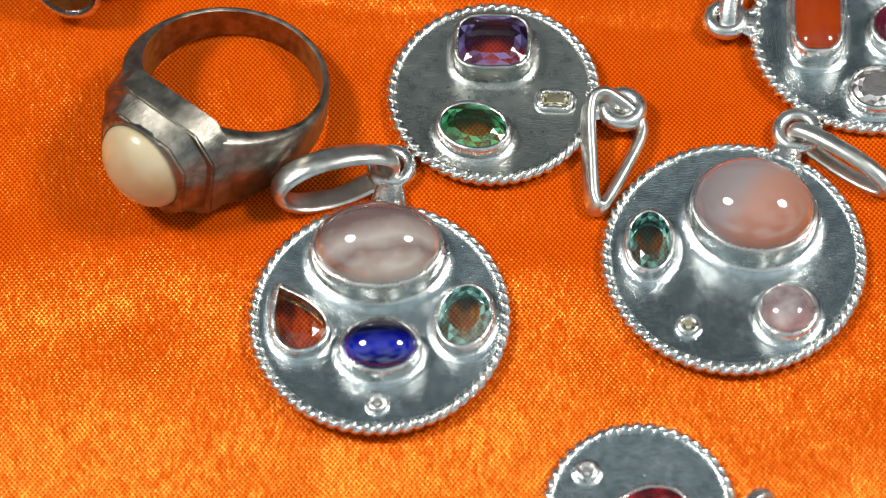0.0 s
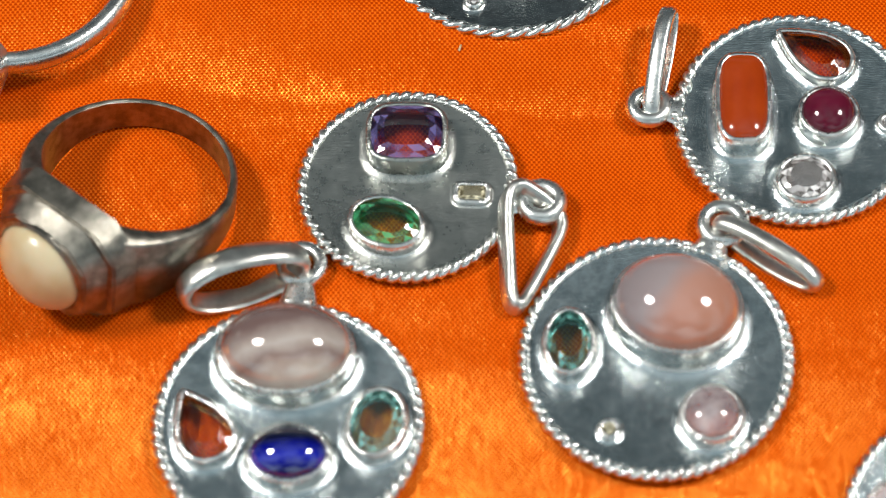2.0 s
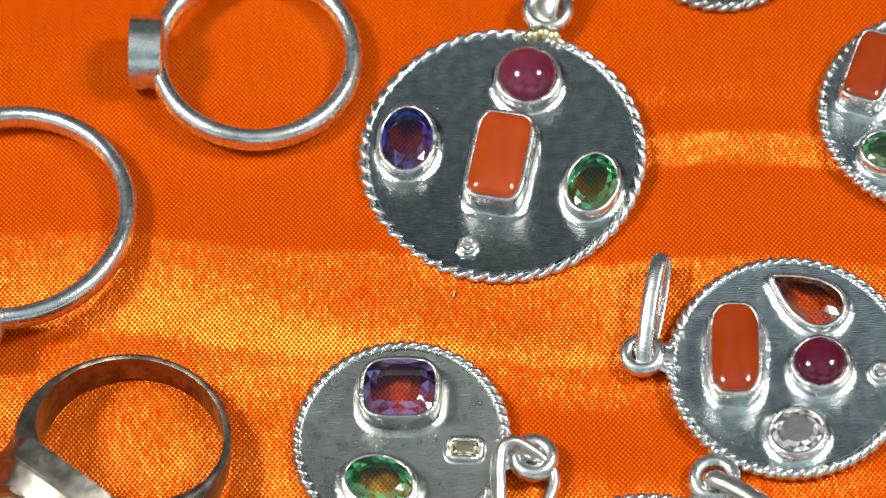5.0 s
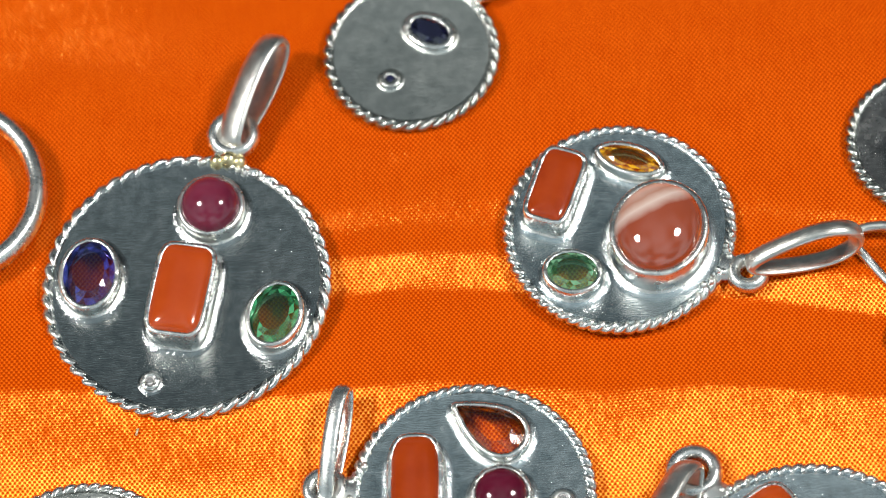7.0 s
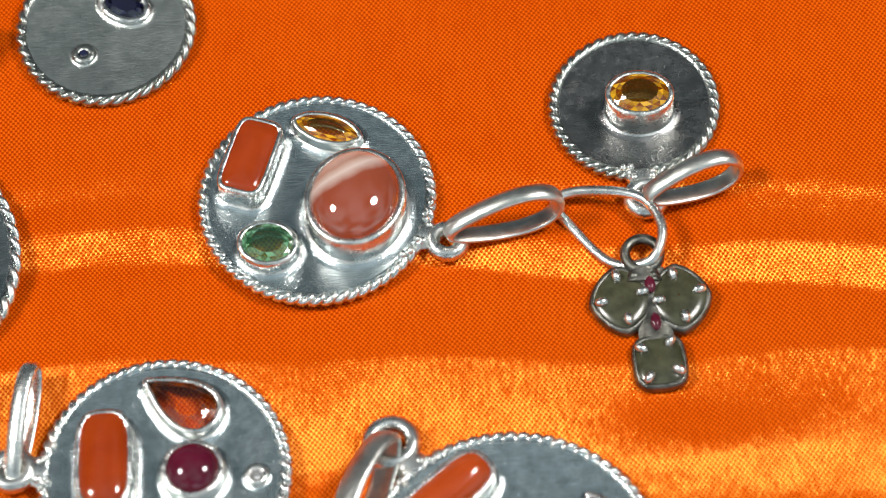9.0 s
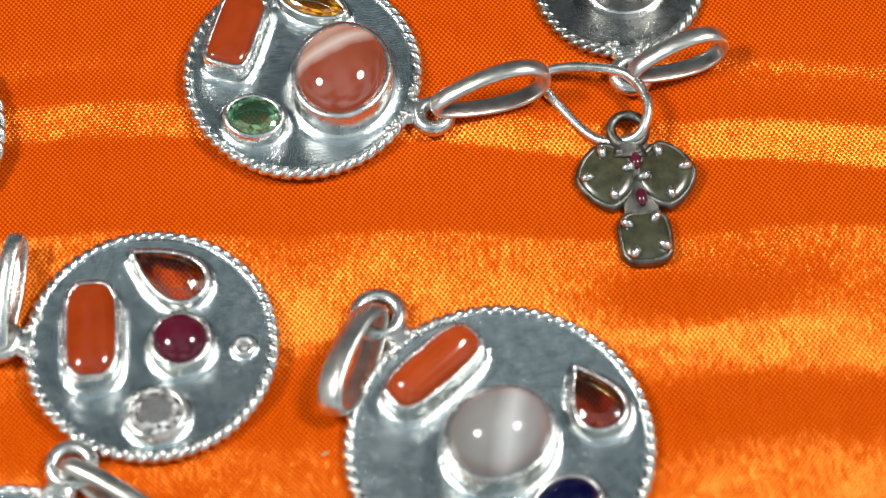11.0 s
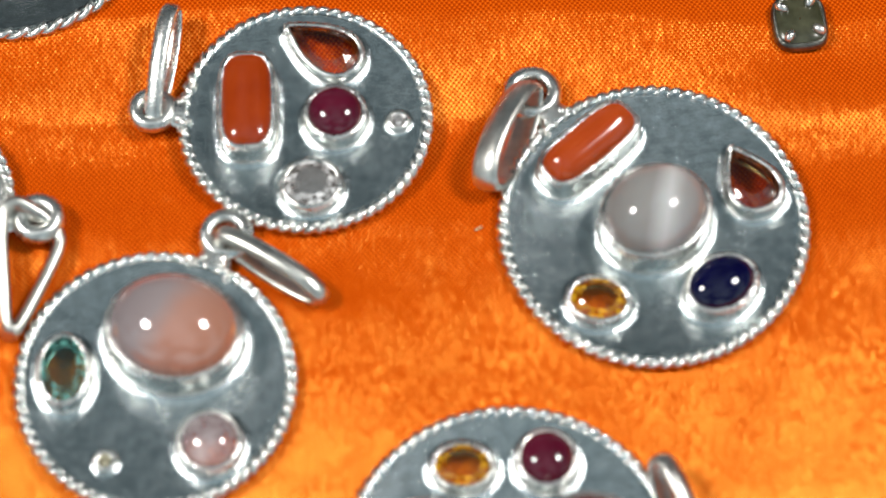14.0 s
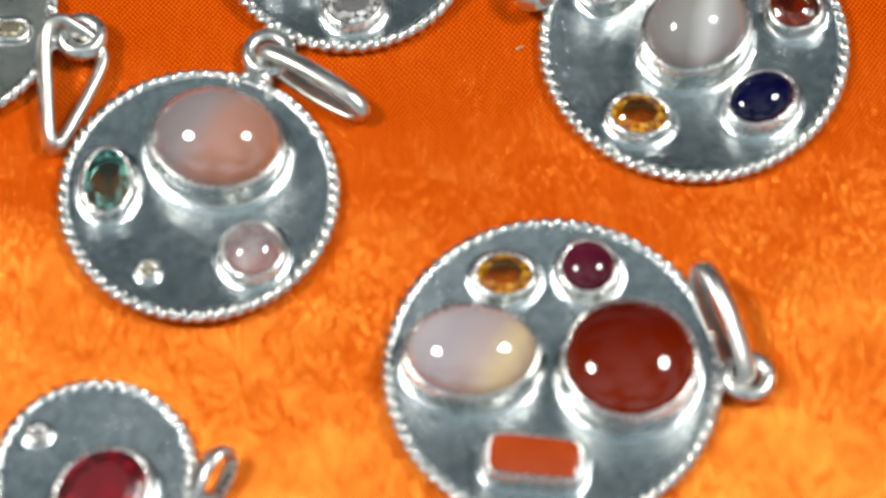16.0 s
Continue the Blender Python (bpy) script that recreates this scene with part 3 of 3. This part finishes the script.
bmesh.ops.create_cube(bm, size=1, matrix=Matrix.Translation((36, 30, -27)) @ Matrix.Diagonal((1000, 1000, 40, 1)))
bmesh.ops.bevel(bm, geom=bm.edges[:], offset=4, segments=2, affect="EDGES")
counter = part("counter", bm, WOOD, None)
tagged(counter, "dark brown wooden counter under the cloth", "counter", "", "structure")

# ---- pendants ----


def pendant(x, y, r, label, metal, z=0.0, tilt=(0, 0, 0), holes=(), rim=None, lay=2.15):
    lie = z + rest(x, y, r)
    ob = thing("gem_pendant", x, y - 0.55 * lie, lie, label, "pendant", "silver pendants on the cloth", tilt)
    RIM[ob.name], METAL[ob.name] = r, metal
    plate(ob, r - 0.45, metal, [turned(outline(s, a * 0.95, b * 0.95, 20), hx, hy, d) for s, hx, hy, a, b, d in holes])
    collar(ob, r - 0.25, rim or metal)
    rope(ob, r - 0.55, rim or SILVER, round(2 * math.pi * r / lay))
    return ob


# rose quartz pendant
p = pendant(2.7, 5.77, 11.0, "round silver pendant with rose quartz, garnet and blue stones", SATIN,
            holes=[("oval", 0.13, 5.91, 5.1, 3.8, -4), ("drop", -6.9, 0.0, 3.3, 2.0, 115), ("oval", 7.13, -0.76, 2.9, 2.1, 75)])
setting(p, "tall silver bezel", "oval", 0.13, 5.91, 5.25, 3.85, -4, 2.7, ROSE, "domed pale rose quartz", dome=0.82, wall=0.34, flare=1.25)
setting(p, "", "drop", -6.9, -0.1, 3.2, 2.1, 115, 1.8, GARNET, "brown-red garnet drop", "facet")
setting(p, "", "oval", 0.05, -3.23, 3.07, 2.35, -3, 2.1, SAPPHIRE, "domed deep blue stone", dome=0.7)
setting(p, "", "oval", 7.13, -0.76, 2.85, 2.1, 75, 1.9, AQUA, "faceted sea-green stone", "facet")
setting(p, "", "oval", -0.35, -8.35, 0.5, 0.5, 0, 1.6, WHITE, "tiny white stone", "facet", wall=0.36, flare=0.5)
eyelet(p, 1.45, 14.3, 2.25, SILVER, 0.66, 1.2)
bail(p, (1.5, 14.1, 2.3), (-8.0, 11.3, 2.9), (0.0, 0.25, 1.0), 2.5, 1.4, 2.2, WHITISH)

# peach moonstone pendant
p = pendant(32.6, 9.98, 11.19, "round silver pendant with a large peach moonstone and teal oval", SATIN,
            holes=[("oval", 1.82, 3.71, 5.0, 4.2, -18), ("oval", -6.99, 1.35, 2.7, 1.75, 86), ("oval", 3.92, -5.77, 2.2, 2.2, 0)])
setting(p, "tall silver bezel", "oval", 1.82, 3.8, 5.05, 4.25, -18, 2.8, MOON, "domed lilac and peach moonstone", dome=0.72, wall=0.34, flare=1.25)
setting(p, "", "oval", -6.99, 1.35, 2.75, 1.78, 86, 2.0, TEAL, "faceted dark teal stone", "facet")
setting(p, "", "oval", 3.92, -5.77, 2.2, 2.25, -3, 1.9, ROSY, "clear pinkish round stone", dome=0.6)
setting(p, "", "oval", -4.29, -6.61, 0.6, 0.6, 0, 1.6, CHAMPAGNE, "tiny yellowish stone", "facet", wall=0.36, flare=0.5)
eyelet(p, 6.42, 11.98, 2.3, SILVER)
bail(p, (6.2, 11.6, 1.6), (13.4, 5.8, 1.3), (0.25, 0.1, 0.95), 1.6, 1.4, 1.05, WHITISH)

# violet and green pendant
p = pendant(13.18, 27.39, 9.27, "dull silver pendant with a violet cushion and green oval stone", DULL,
            holes=[("cushion", 0.18, 4.26, 3.0, 2.6, -5), ("oval", -1.84, -4.0, 2.9, 2.1, -20)])
setting(p, "tall silver bezel", "cushion", 0.18, 4.26, 3.05, 2.6, -4, 2.4, VIOLET, "faceted violet cushion stone", "facet", wall=0.38, flare=0.9, metal=DULL)
setting(p, "", "oval", -1.84, -4.0, 2.9, 2.15, -21, 2.0, EMERALD, "clear green cut stone", "facet")
setting(p, "", "box", 5.32, -1.36, 1.2, 0.72, -6, 1.5, CHAMPAGNE, "small white baguette stone", "facet", wall=0.46, flare=0.3)
eyelet(p, 11.0, -2.6, 2.2, SILVER, 0.75, 1.3)
bm = bmesh.new()
tube(bm, flowing(((10.4, -2.2, 1.9), (9.3, -1.7, 2.3), (8.3, -2.3, 2.2), (7.95, -4.3, 1.9), (7.9, -8.0, 1.4), (7.9, -11.2, 1.0), (8.5, -12.1, 0.8), (9.3, -11.0, 0.6), (11.0, -8.0, 0.6), (12.2, -5.6, 0.6), (12.4, -4.2, 0.7), (11.6, -3.0, 1.2))), 0.95, 0.5, True, 14, (0.45, 0.15, 0.9), 3.0)
part("bail", bm, WHITISH, p, "flat silver triangle threaded through the eyelet")

# coral, ruby, blue and green pendant
p = pendant(23.02, 54.42, 12.65, "large polished silver pendant set with coral, ruby, blue and green stones", POLISH,
            holes=[("oval", -8.19, 1.56, 3.1, 2.2, 85), ("oval", 7.63, -3.92, 2.8, 2.1, 70)], tilt=(1.5, 0, 0), lay=3.0)
setting(p, "", "oval", 2.67, 7.01, 2.58, 2.62, 0, 2.1, PINK, "domed pinkish-red ruby", dome=0.8)
setting(p, "", "oval", -8.19, 1.56, 3.1, 2.3, 85, 2.0, BLUE, "faceted blue stone", "facet")
setting(p, "tall silver bezel", "box", -0.18, -1.04, 4.1, 2.3, 76, 2.7, CORAL, "smooth oblong red-orange coral", dome=0.35)
setting(p, "", "oval", 7.63, -3.92, 2.8, 2.1, 70, 2.0, EMERALD, "faceted green stone", "facet")
setting(p, "", "oval", -3.42, -9.03, 0.5, 0.5, 0, 1.6, WHITE, "tiny white stone", "facet", wall=0.36, flare=0.5)
eyelet(p, 4.79, 14.2, 2.4, SILVER)
bail(p, (4.6, 13.4, 1.2), (9.3, 22.4, 2.6), (-0.38, 0.18, 0.9), 2.5, 1.0, 1.4, WHITISH, 0.4)

bm = bmesh.new()
for bx, by, br in ((3.3, 11.6, 0.75), (4.3, 11.7, 0.85), (5.2, 11.4, 0.7)):
    bmesh.ops.create_uvsphere(bm, u_segments=12, v_segments=8, radius=br, matrix=Matrix.Translation((bx, by, 1.0)))
part("solder", bm, BRASSY, p, "yellowed solder joint")

# agate and coral pendant
p = pendant(60.85, 55.91, 10.18, "round silver pendant set with banded agate, coral, amber and green stones", SATIN,
            holes=[("leaf", 1.53, 6.24, 2.7, 1.1, -25), ("oval", 3.27, -1.29, 4.2, 3.7, 68), ("oval", -4.44, -4.27, 2.2, 1.7, -15)])
setting(p, "", "box", -5.18, 4.01, 3.4, 1.75, 67, 2.5, DEEP_CORAL, "smooth oblong red coral", dome=0.3)
setting(p, "", "leaf", 1.53, 6.24, 2.85, 1.2, -25, 1.8, CITRINE, "orange leaf-shaped stone", "facet")
setting(p, "wide silver bezel", "oval", 3.27, -1.29, 4.25, 3.75, 68, 2.9, PEACH, "domed agate with a pale band", dome=0.58, wall=0.5, flare=1.25)
setting(p, "", "oval", -4.44, -4.27, 2.25, 1.8, -16, 2.0, MINT, "faceted pale green stone", "facet")
eyelet(p, 10.55, -5.6, 1.9, SILVER)
bail(p, (10.8, -5.6, 2.5), (20.1, -4.2, 3.2), (0.0, 0.14, 1.0), 1.7, 1.05, 2.4, WHITISH, 0.7)

# coral, garnet, ruby and crystal pendant
p = pendant(46.15, 31.96, 10.45, "round silver pendant set with oblong coral, garnet drop, ruby and crystal", SATIN,
            holes=[("drop", 1.9, 6.1, 3.2, 1.9, 142)])
setting(p, "tall silver bezel", "cushion", -4.57, 1.29, 4.1, 2.0, 86, 2.6, DEEP_CORAL, "smooth oblong red coral", dome=0.4)
setting(p, "", "drop", 1.9, 6.1, 3.35, 2.0, 142, 1.8, GARNET, "dark red garnet drop", "facet")
setting(p, "", "oval", 2.46, -0.25, 2.2, 2.2, 0, 2.1, RUBY, "domed dark ruby", dome=0.6)
setting(p, "", "oval", 0.01, -6.35, 2.15, 2.0, 6, 1.8, WHITE, "faceted clear crystal", "facet")
setting(p, "", "oval", 7.51, -1.3, 0.6, 0.6, 0, 1.6, WHITE, "tiny white stone", "facet", wall=0.36, flare=0.5)
eyelet(p, -12.3, 1.9, 2.05, SILVER)
bail(p, (-12.2, 1.2, 1.0), (-10.0, 10.0, 3.0), (-0.25, -0.1, 0.95), 1.5, 0.9, 1.2, SILVER, 0.3)

bm = bmesh.new()
bmesh.ops.create_uvsphere(bm, u_segments=10, v_segments=7, radius=0.5, matrix=Matrix.Translation((-10.4, 9.0, 3.75)) @ Matrix.Diagonal((0.8, 1.2, 0.4, 1)))
part("solder", bm, BRASSY, p, "yellowed solder spot on the loop")

# cat's eye pendant
p = pendant(73.13, 19.59, 12.59, "large silver pendant with grey cat's eye, coral, garnet and blue", SATIN,
            holes=[("drop", 8.0, 3.1, 2.8, 1.8, 112), ("oval", -5.28, -6.37, 2.2, 1.7, -15)])
setting(p, "tall silver bezel", "cushion", -4.53, 7.05, 4.3, 1.75, 36, 2.5, CORAL, "polished oblong red coral", dome=0.8)
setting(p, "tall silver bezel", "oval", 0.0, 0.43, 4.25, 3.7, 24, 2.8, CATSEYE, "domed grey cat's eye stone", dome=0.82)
setting(p, "", "drop", 8.0, 3.0, 2.9, 1.95, 112, 1.9, GARNET, "amber-red garnet drop", "facet")
setting(p, "", "oval", -5.28, -6.37, 2.25, 1.75, -14, 1.8, CITRINE, "faceted golden citrine", "facet")
setting(p, "", "oval", 4.49, -6.05, 2.75, 2.15, 25, 2.1, NAVY, "domed ink-blue stone", dome=0.6)
eyelet(p, -8.38, 12.69, 2.45, SILVER)
bail(p, (-8.6, 12.8, 1.8), (-12.9, 4.4, 2.0), (-0.42, 0.25, 0.88), 2.4, 1.1, 1.7, WHITISH, 0.2)

# carnelian pendant
p = pendant(58.66, -7.98, 13.14, "large silver pendant set with carnelian, milky moonstone, coral and ruby", SATIN,
            holes=[("oval", -2.89, 8.21, 2.2, 1.7, -8), ("oval", -6.14, 1.6, 4.8, 3.6, -5)])
setting(p, "", "oval", -2.89, 8.21, 2.18, 1.72, -7, 1.8, CITRINE, "amber-yellow oval stone", "facet")
setting(p, "", "oval", 3.61, 8.15, 2.05, 2.12, 0, 2.0, RUBY, "domed dark ruby", dome=0.6)
setting(p, "tall silver bezel", "oval", -6.14, 1.6, 4.9, 3.7, -5, 2.7, MILK, "domed milky lilac moonstone", dome=0.66)
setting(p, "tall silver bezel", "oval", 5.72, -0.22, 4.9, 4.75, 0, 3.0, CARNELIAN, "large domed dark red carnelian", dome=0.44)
setting(p, "raised silver box bezel", "box", -2.29, -7.31, 3.4, 1.6, -12, 2.3, CORAL, "flat oblong coral", dome=0.15, wall=0.4)
eyelet(p, 14.9, -2.0, 2.2, SILVER)
bail(p, (14.6, -2.4, 1.2), (12.2, 6.6, 2.8), (0.40, 0.1, 0.9), 1.7, 1.0, 1.3, WHITISH, 0.3)

# small crimson pendant
p = pendant(23.2, -13.17, 7.9, "small silver pendant with a crimson oval and tiny white stone", SATIN,
            holes=[("oval", 0.6, -1.9, 3.4, 3.0, 30)])
setting(p, "", "oval", 0.6, -1.9, 3.75, 3.1, 40, 2.2, CRIMSON, "faceted crimson oval stone", "facet")
setting(p, "", "oval", -4.05, 3.44, 0.6, 0.6, 0, 1.6, WHITE, "tiny white stone", "facet", wall=0.36, flare=0.5)
eyelet(p, 8.3, -4.2, 1.9, SILVER)
bail(p, (7.6, -3.8, 1.2), (10.2, 0.2, 2.4), (-0.5, 0.2, 0.9), 1.4, 0.8, 1.3, SILVER, 0.3)

# small ink-blue pendant
p = pendant(44.1, 75.5, 7.95, "small dull silver pendant set with an ink-blue oval stone", MATTE, rim=DULL, lay=2.7)
setting(p, "broad silver bezel", "oval", 1.81, 1.78, 1.95, 1.25, -34, 1.55, INK, "dark ink-blue faceted stone", "facet", wall=0.55, flare=0.5)
setting(p, "", "oval", -2.05, -2.72, 0.5, 0.45, 0, 1.4, INK, "tiny black stone", "facet", wall=0.55, flare=0.4, metal=DULL)
eyelet(p, 7.0, 6.6, 2.0, SILVER)
bail(p, (7.4, 6.6, 1.4), (12.8, 7.4, 1.5), (0.1, 0.5, 0.8), 1.3, 0.9, 1.4, WHITISH, 0.2)

# small citrine pendant
p = pendant(88.73, 61.46, 7.4, "small tarnished silver pendant set with a single raised golden citrine", DARK_PLATE, rim=DULL,
            holes=[("oval", 0.34, -0.13, 2.3, 1.7, -8)])
setting(p, "tall polished silver cup", "oval", 0.34, -0.13, 2.55, 1.9, -8, 3.0, CITRINE, "faceted golden citrine", "facet", wall=0.4, flare=0.9)
eyelet(p, -0.24, -9.2, 2.0, SILVER)
bail(p, (-0.1, -9.8, 2.3), (7.6, -8.2, 3.1), (0.0, 0.14, 1.0), 1.7, 1.0, 2.2, WHITISH, 0.7)

# old cross-shaped charm with its loose jump ring
p = thing("cross_charm", 87.0, 42.0, rest(87.0, 42.0, 6) - 0.4, "old tarnished silver cross charm with clusters of dull olive stones", "charm")
for cx, cy, rr, tall, corner, first in ((-1.8, 1.4, 2.75, 1.17, 1.55, 0), (2.9, 1.0, 2.75, 1.17, 1.55, 0), (0.5, -4.7, 2.25, 1.1, 3.4, 45)):
    bm = bmesh.new()

    def lobe(k, z, count=40):
        out = []
        for i in range(count):
            c, d = math.cos(2 * math.pi * i / count), math.sin(2 * math.pi * i / count)
            c, d = math.copysign(abs(c) ** (2 / corner), c), math.copysign(abs(d) ** (2 / corner), d)
            out.append((cx + rr * k * c, cy + rr * tall * k * d, z))
        return out

    skin(bm, [lobe(k, z) for k, z in ((0.94, 0.2), (1.02, 0.7), (1.01, 1.15), (0.95, 1.42), (0.88, 1.46), (0.80, 1.30))], False)
    cup = part("cluster_setting", bm, OLD, p)
    bm = bmesh.new()
    skin(bm, [lobe(0.86 * q, 1.38 + 0.36 * math.sqrt(1 - q * q)) for q in (1.0, 0.9, 0.7, 0.45, 0.2, 0.02)], False)
    part("stone", bm, MURKY, cup, "dull olive stone")
    for q in range(4):
        t = radians(first + 8 + 90 * q)
        far = rr * (0.64 if first == 0 else 0.78)
        bm = bmesh.new()
        bmesh.ops.create_uvsphere(bm, u_segments=12, v_segments=8, radius=0.46, matrix=Matrix.Translation((cx + far * math.cos(t), cy + far * tall * math.sin(t), 1.78)) @ Matrix.Rotation(t, 4, "Z") @ Matrix.Diagonal((1.35, 0.85, 0.9, 1)))
        part("prong", bm, SILVER, cup)
bm = bmesh.new()
tube(bm, [(0.6, 4.0, 1.0), (0.65, 1.2, 0.95), (0.6, -1.2, 0.9), (0.5, -3.2, 0.9)], 0.6, 1.5, False, 10)
part("backbone", bm, OLD, p)
for cy in (2.3, -1.2):
    bm = bmesh.new()
    bmesh.ops.create_uvsphere(bm, u_segments=12, v_segments=8, radius=0.6, matrix=Matrix.Translation((0.65, cy, 1.7)) @ Matrix.Diagonal((0.8, 1.4, 0.7, 1)))
    part("stone", bm, RUBY, p, "small dark red stone")
eyelet(p, 0.42, 5.3, 1.9, OLD, 0.45, 1.5)
bm = bmesh.new()
tube(bm, flowing(((-6.2, 11.2, 1.5), (-3.8, 11.7, 2.0), (0.8, 10.3, 2.5), (2.3, 7.2, 2.8), (1.6, 4.8, 2.4), (0.2, 4.3, 1.6), (-2.3, 5.3, 0.7), (-4.6, 8.2, 0.9))), 0.45, 0.45, True, 12)
part("jump_ring", bm, SILVER, p, "bent silver jump ring")

# ---- finger rings ----


def stone_ring(x, y, deg, r, label, gem, gem_label, cup_r, cup_len, dip, metal):
    """A plain half-round band lying on the cloth, its round cup pointing outwards along deg."""
    ob = thing("finger_ring", x, y, rest(x, y, r) - 0.3, label, "ring", "finger rings on the cloth", (0, 0, deg))
    z = 1.5
    bm = bmesh.new()
    path = []
    for i in range(72):
        t = 2 * math.pi * i / 72
        path.append((r * math.cos(t), r * math.sin(t), z + (cup_r - 1.5) * 0.5 * (1 + math.cos(t)) * 1.0))
    tube(bm, path, 1.15, 0.85, True, 12, None, 2.4)
    part("band", bm, metal, ob)
    c = Vector((r - 0.6, 0, cup_r))
    w = Matrix.Translation(c) @ Matrix.Rotation(radians(90 + dip), 4, "Y")
    bm = bmesh.new()
    rows = []
    for k, h in ((0.0, 0.0), (0.90, 0.0), (0.98, 0.15), (1.0, cup_len * 0.5), (1.02, cup_len - 0.1), (0.97, cup_len), (0.88, cup_len), (0.86, cup_len - 0.35)):
        rows.append([w @ Vector((cup_r * k * math.cos(2 * math.pi * i / 40), cup_r * k * math.sin(2 * math.pi * i / 40), h)) for i in range(40)])
    skin(bm, rows, False)
    cup = part("bezel", bm, metal, ob, "plain round silver cup")
    bm = bmesh.new()
    rows = []
    for k, h in ((0.88, cup_len - 0.3), (0.74, cup_len - 0.05), (0.5, cup_len + 0.12), (0.001, cup_len + 0.14)):
        rows.append([w @ Vector((cup_r * k * math.cos(2 * math.pi * i / 16), cup_r * k * math.sin(2 * math.pi * i / 16), h)) for i in range(16)])
    skin(bm, rows, False)
    part("stone", bm, gem, cup, gem_label, smooth=False)
    return ob


stone_ring(-20.0, 50.0, -105, 10.45, "silver finger ring with a round olive-brown stone, lying on the cloth", OLIVE, "round olive-brown stone", 3.1, 3.6, -16, SILVER)
stone_ring(1.7, 65.25, 177, 8.65, "slim silver finger ring with a round stone, lying on the cloth", PALE, "round pale stone", 3.3, 3.0, -4, SILVER)

# tarnished ring with the pearl
ob = thing("pearl_ring", -9.0, 26.2, 4.6, "heavy tarnished silver ring with stepped shoulders and a pearl", "ring", "finger rings on the cloth", (0, 0, 0))
HEAD = -131.0
ob.matrix_world = Matrix.Translation((-0.0092, 0.0273, 0.0033 + rest(-9.2, 25.8, 9) / 1000)) @ pose(0, 0, 0, 0, 0, HEAD) @ pose(0, 0, 0, 0, -11, 0)
bm = bmesh.new()
rows = []
for i in range(80):
    t = 2 * math.pi * i / 80
    k = (0.5 + 0.5 * math.cos(t)) ** 2.0
    half = 1.5 + 3.1 * k
    ri, ro = 7.75, 8.35 + 2.1 * k * k
    c, s = math.cos(t), math.sin(t)
    rows.append([(ri * c, ri * s, -half), (ri * c, ri * s, half - 0.1), ((ri + 0.25) * c, (ri + 0.25) * s, half), ((ro - 0.25) * c, (ro - 0.25) * s, half), (ro * c, ro * s, half - 0.25), (ro * c, ro * s, -half + 0.2), ((ro - 0.2) * c, (ro - 0.2) * s, -half)])
skin(bm, rows, True)
part("band", bm, DARK, ob, "worn dark silver band")


def slab(x0, x1, ry, rz, cut, taper):
    """An eight-sided step of the ring's head, from x0 out to x1."""
    bm = bmesh.new()
    loop = [(ry, rz - cut), (ry - cut, rz), (-ry + cut, rz), (-ry, rz - cut), (-ry, -rz + cut), (-ry + cut, -rz), (ry - cut, -rz), (ry, -rz + cut)]
    vs = skin(bm, [[(x0, a, b) for a, b in loop], [(x1, a * taper, b * taper) for a, b in loop]], False)
    bm.faces.new(vs[1])
    bm.faces.new(vs[0][::-1])
    bmesh.ops.bevel(bm, geom=bm.edges[:], offset=0.18, segments=2, affect="EDGES")
    return bm


part("shoulder_step", slab(7.2, 9.6, 6.5, 5.5, 2.3, 0.94), DARK, ob)
head = part("head", slab(9.3, 11.55, 5.5, 5.05, 2.2, 0.84), DARK, ob, "eight-sided silver head")
bm = bmesh.new()
rows = []
for k, h in ((1.08, 11.2), (1.08, 11.6), (1.02, 11.75), (0.98, 11.6)):
    rows.append([(h, 4.1 * k * math.cos(2 * math.pi * i / 40), 4.1 * k * math.sin(2 * math.pi * i / 40)) for i in range(40)])
skin(bm, rows, False)
part("pearl_seat", bm, DARK, head)
bm = bmesh.new()
rows = []
for j in range(12):
    f = j / 11.5 * math.pi / 2
    rows.append([(11.4 + 2.6 * math.sin(f), 4.05 * math.cos(f) * math.cos(2 * math.pi * i / 40), 4.05 * math.cos(f) * math.sin(2 * math.pi * i / 40)) for i in range(40)])
vs = skin(bm, rows, False)
bm.faces.new(vs[-1])
part("pearl", bm, PEARL, head, "cream button pearl")

# ---- lint on the cloth ----
for x, y, a in ((18.2, 41.2, 70), (59.2, 21.2, 20)):
    bm = bmesh.new()
    c, d = math.cos(radians(a)) * 0.3, math.sin(radians(a)) * 0.3
    tube(bm, [(-c, -d, 0.05), (-c * 0.3, -d * 0.5, 0.16), (c * 0.4, d * 0.3, 0.18), (c, d, 0.06)], 0.07, 0.10, False, 8)
    flake = part("lint", bm, PEARL, None)
    flake.location = (x / 1000, y / 1000, rest(x, y, 0.8) / 1000 + 0.0001)
    tagged(flake, "tiny pale fleck of lint on orange satin", "lint", "flecks of lint")
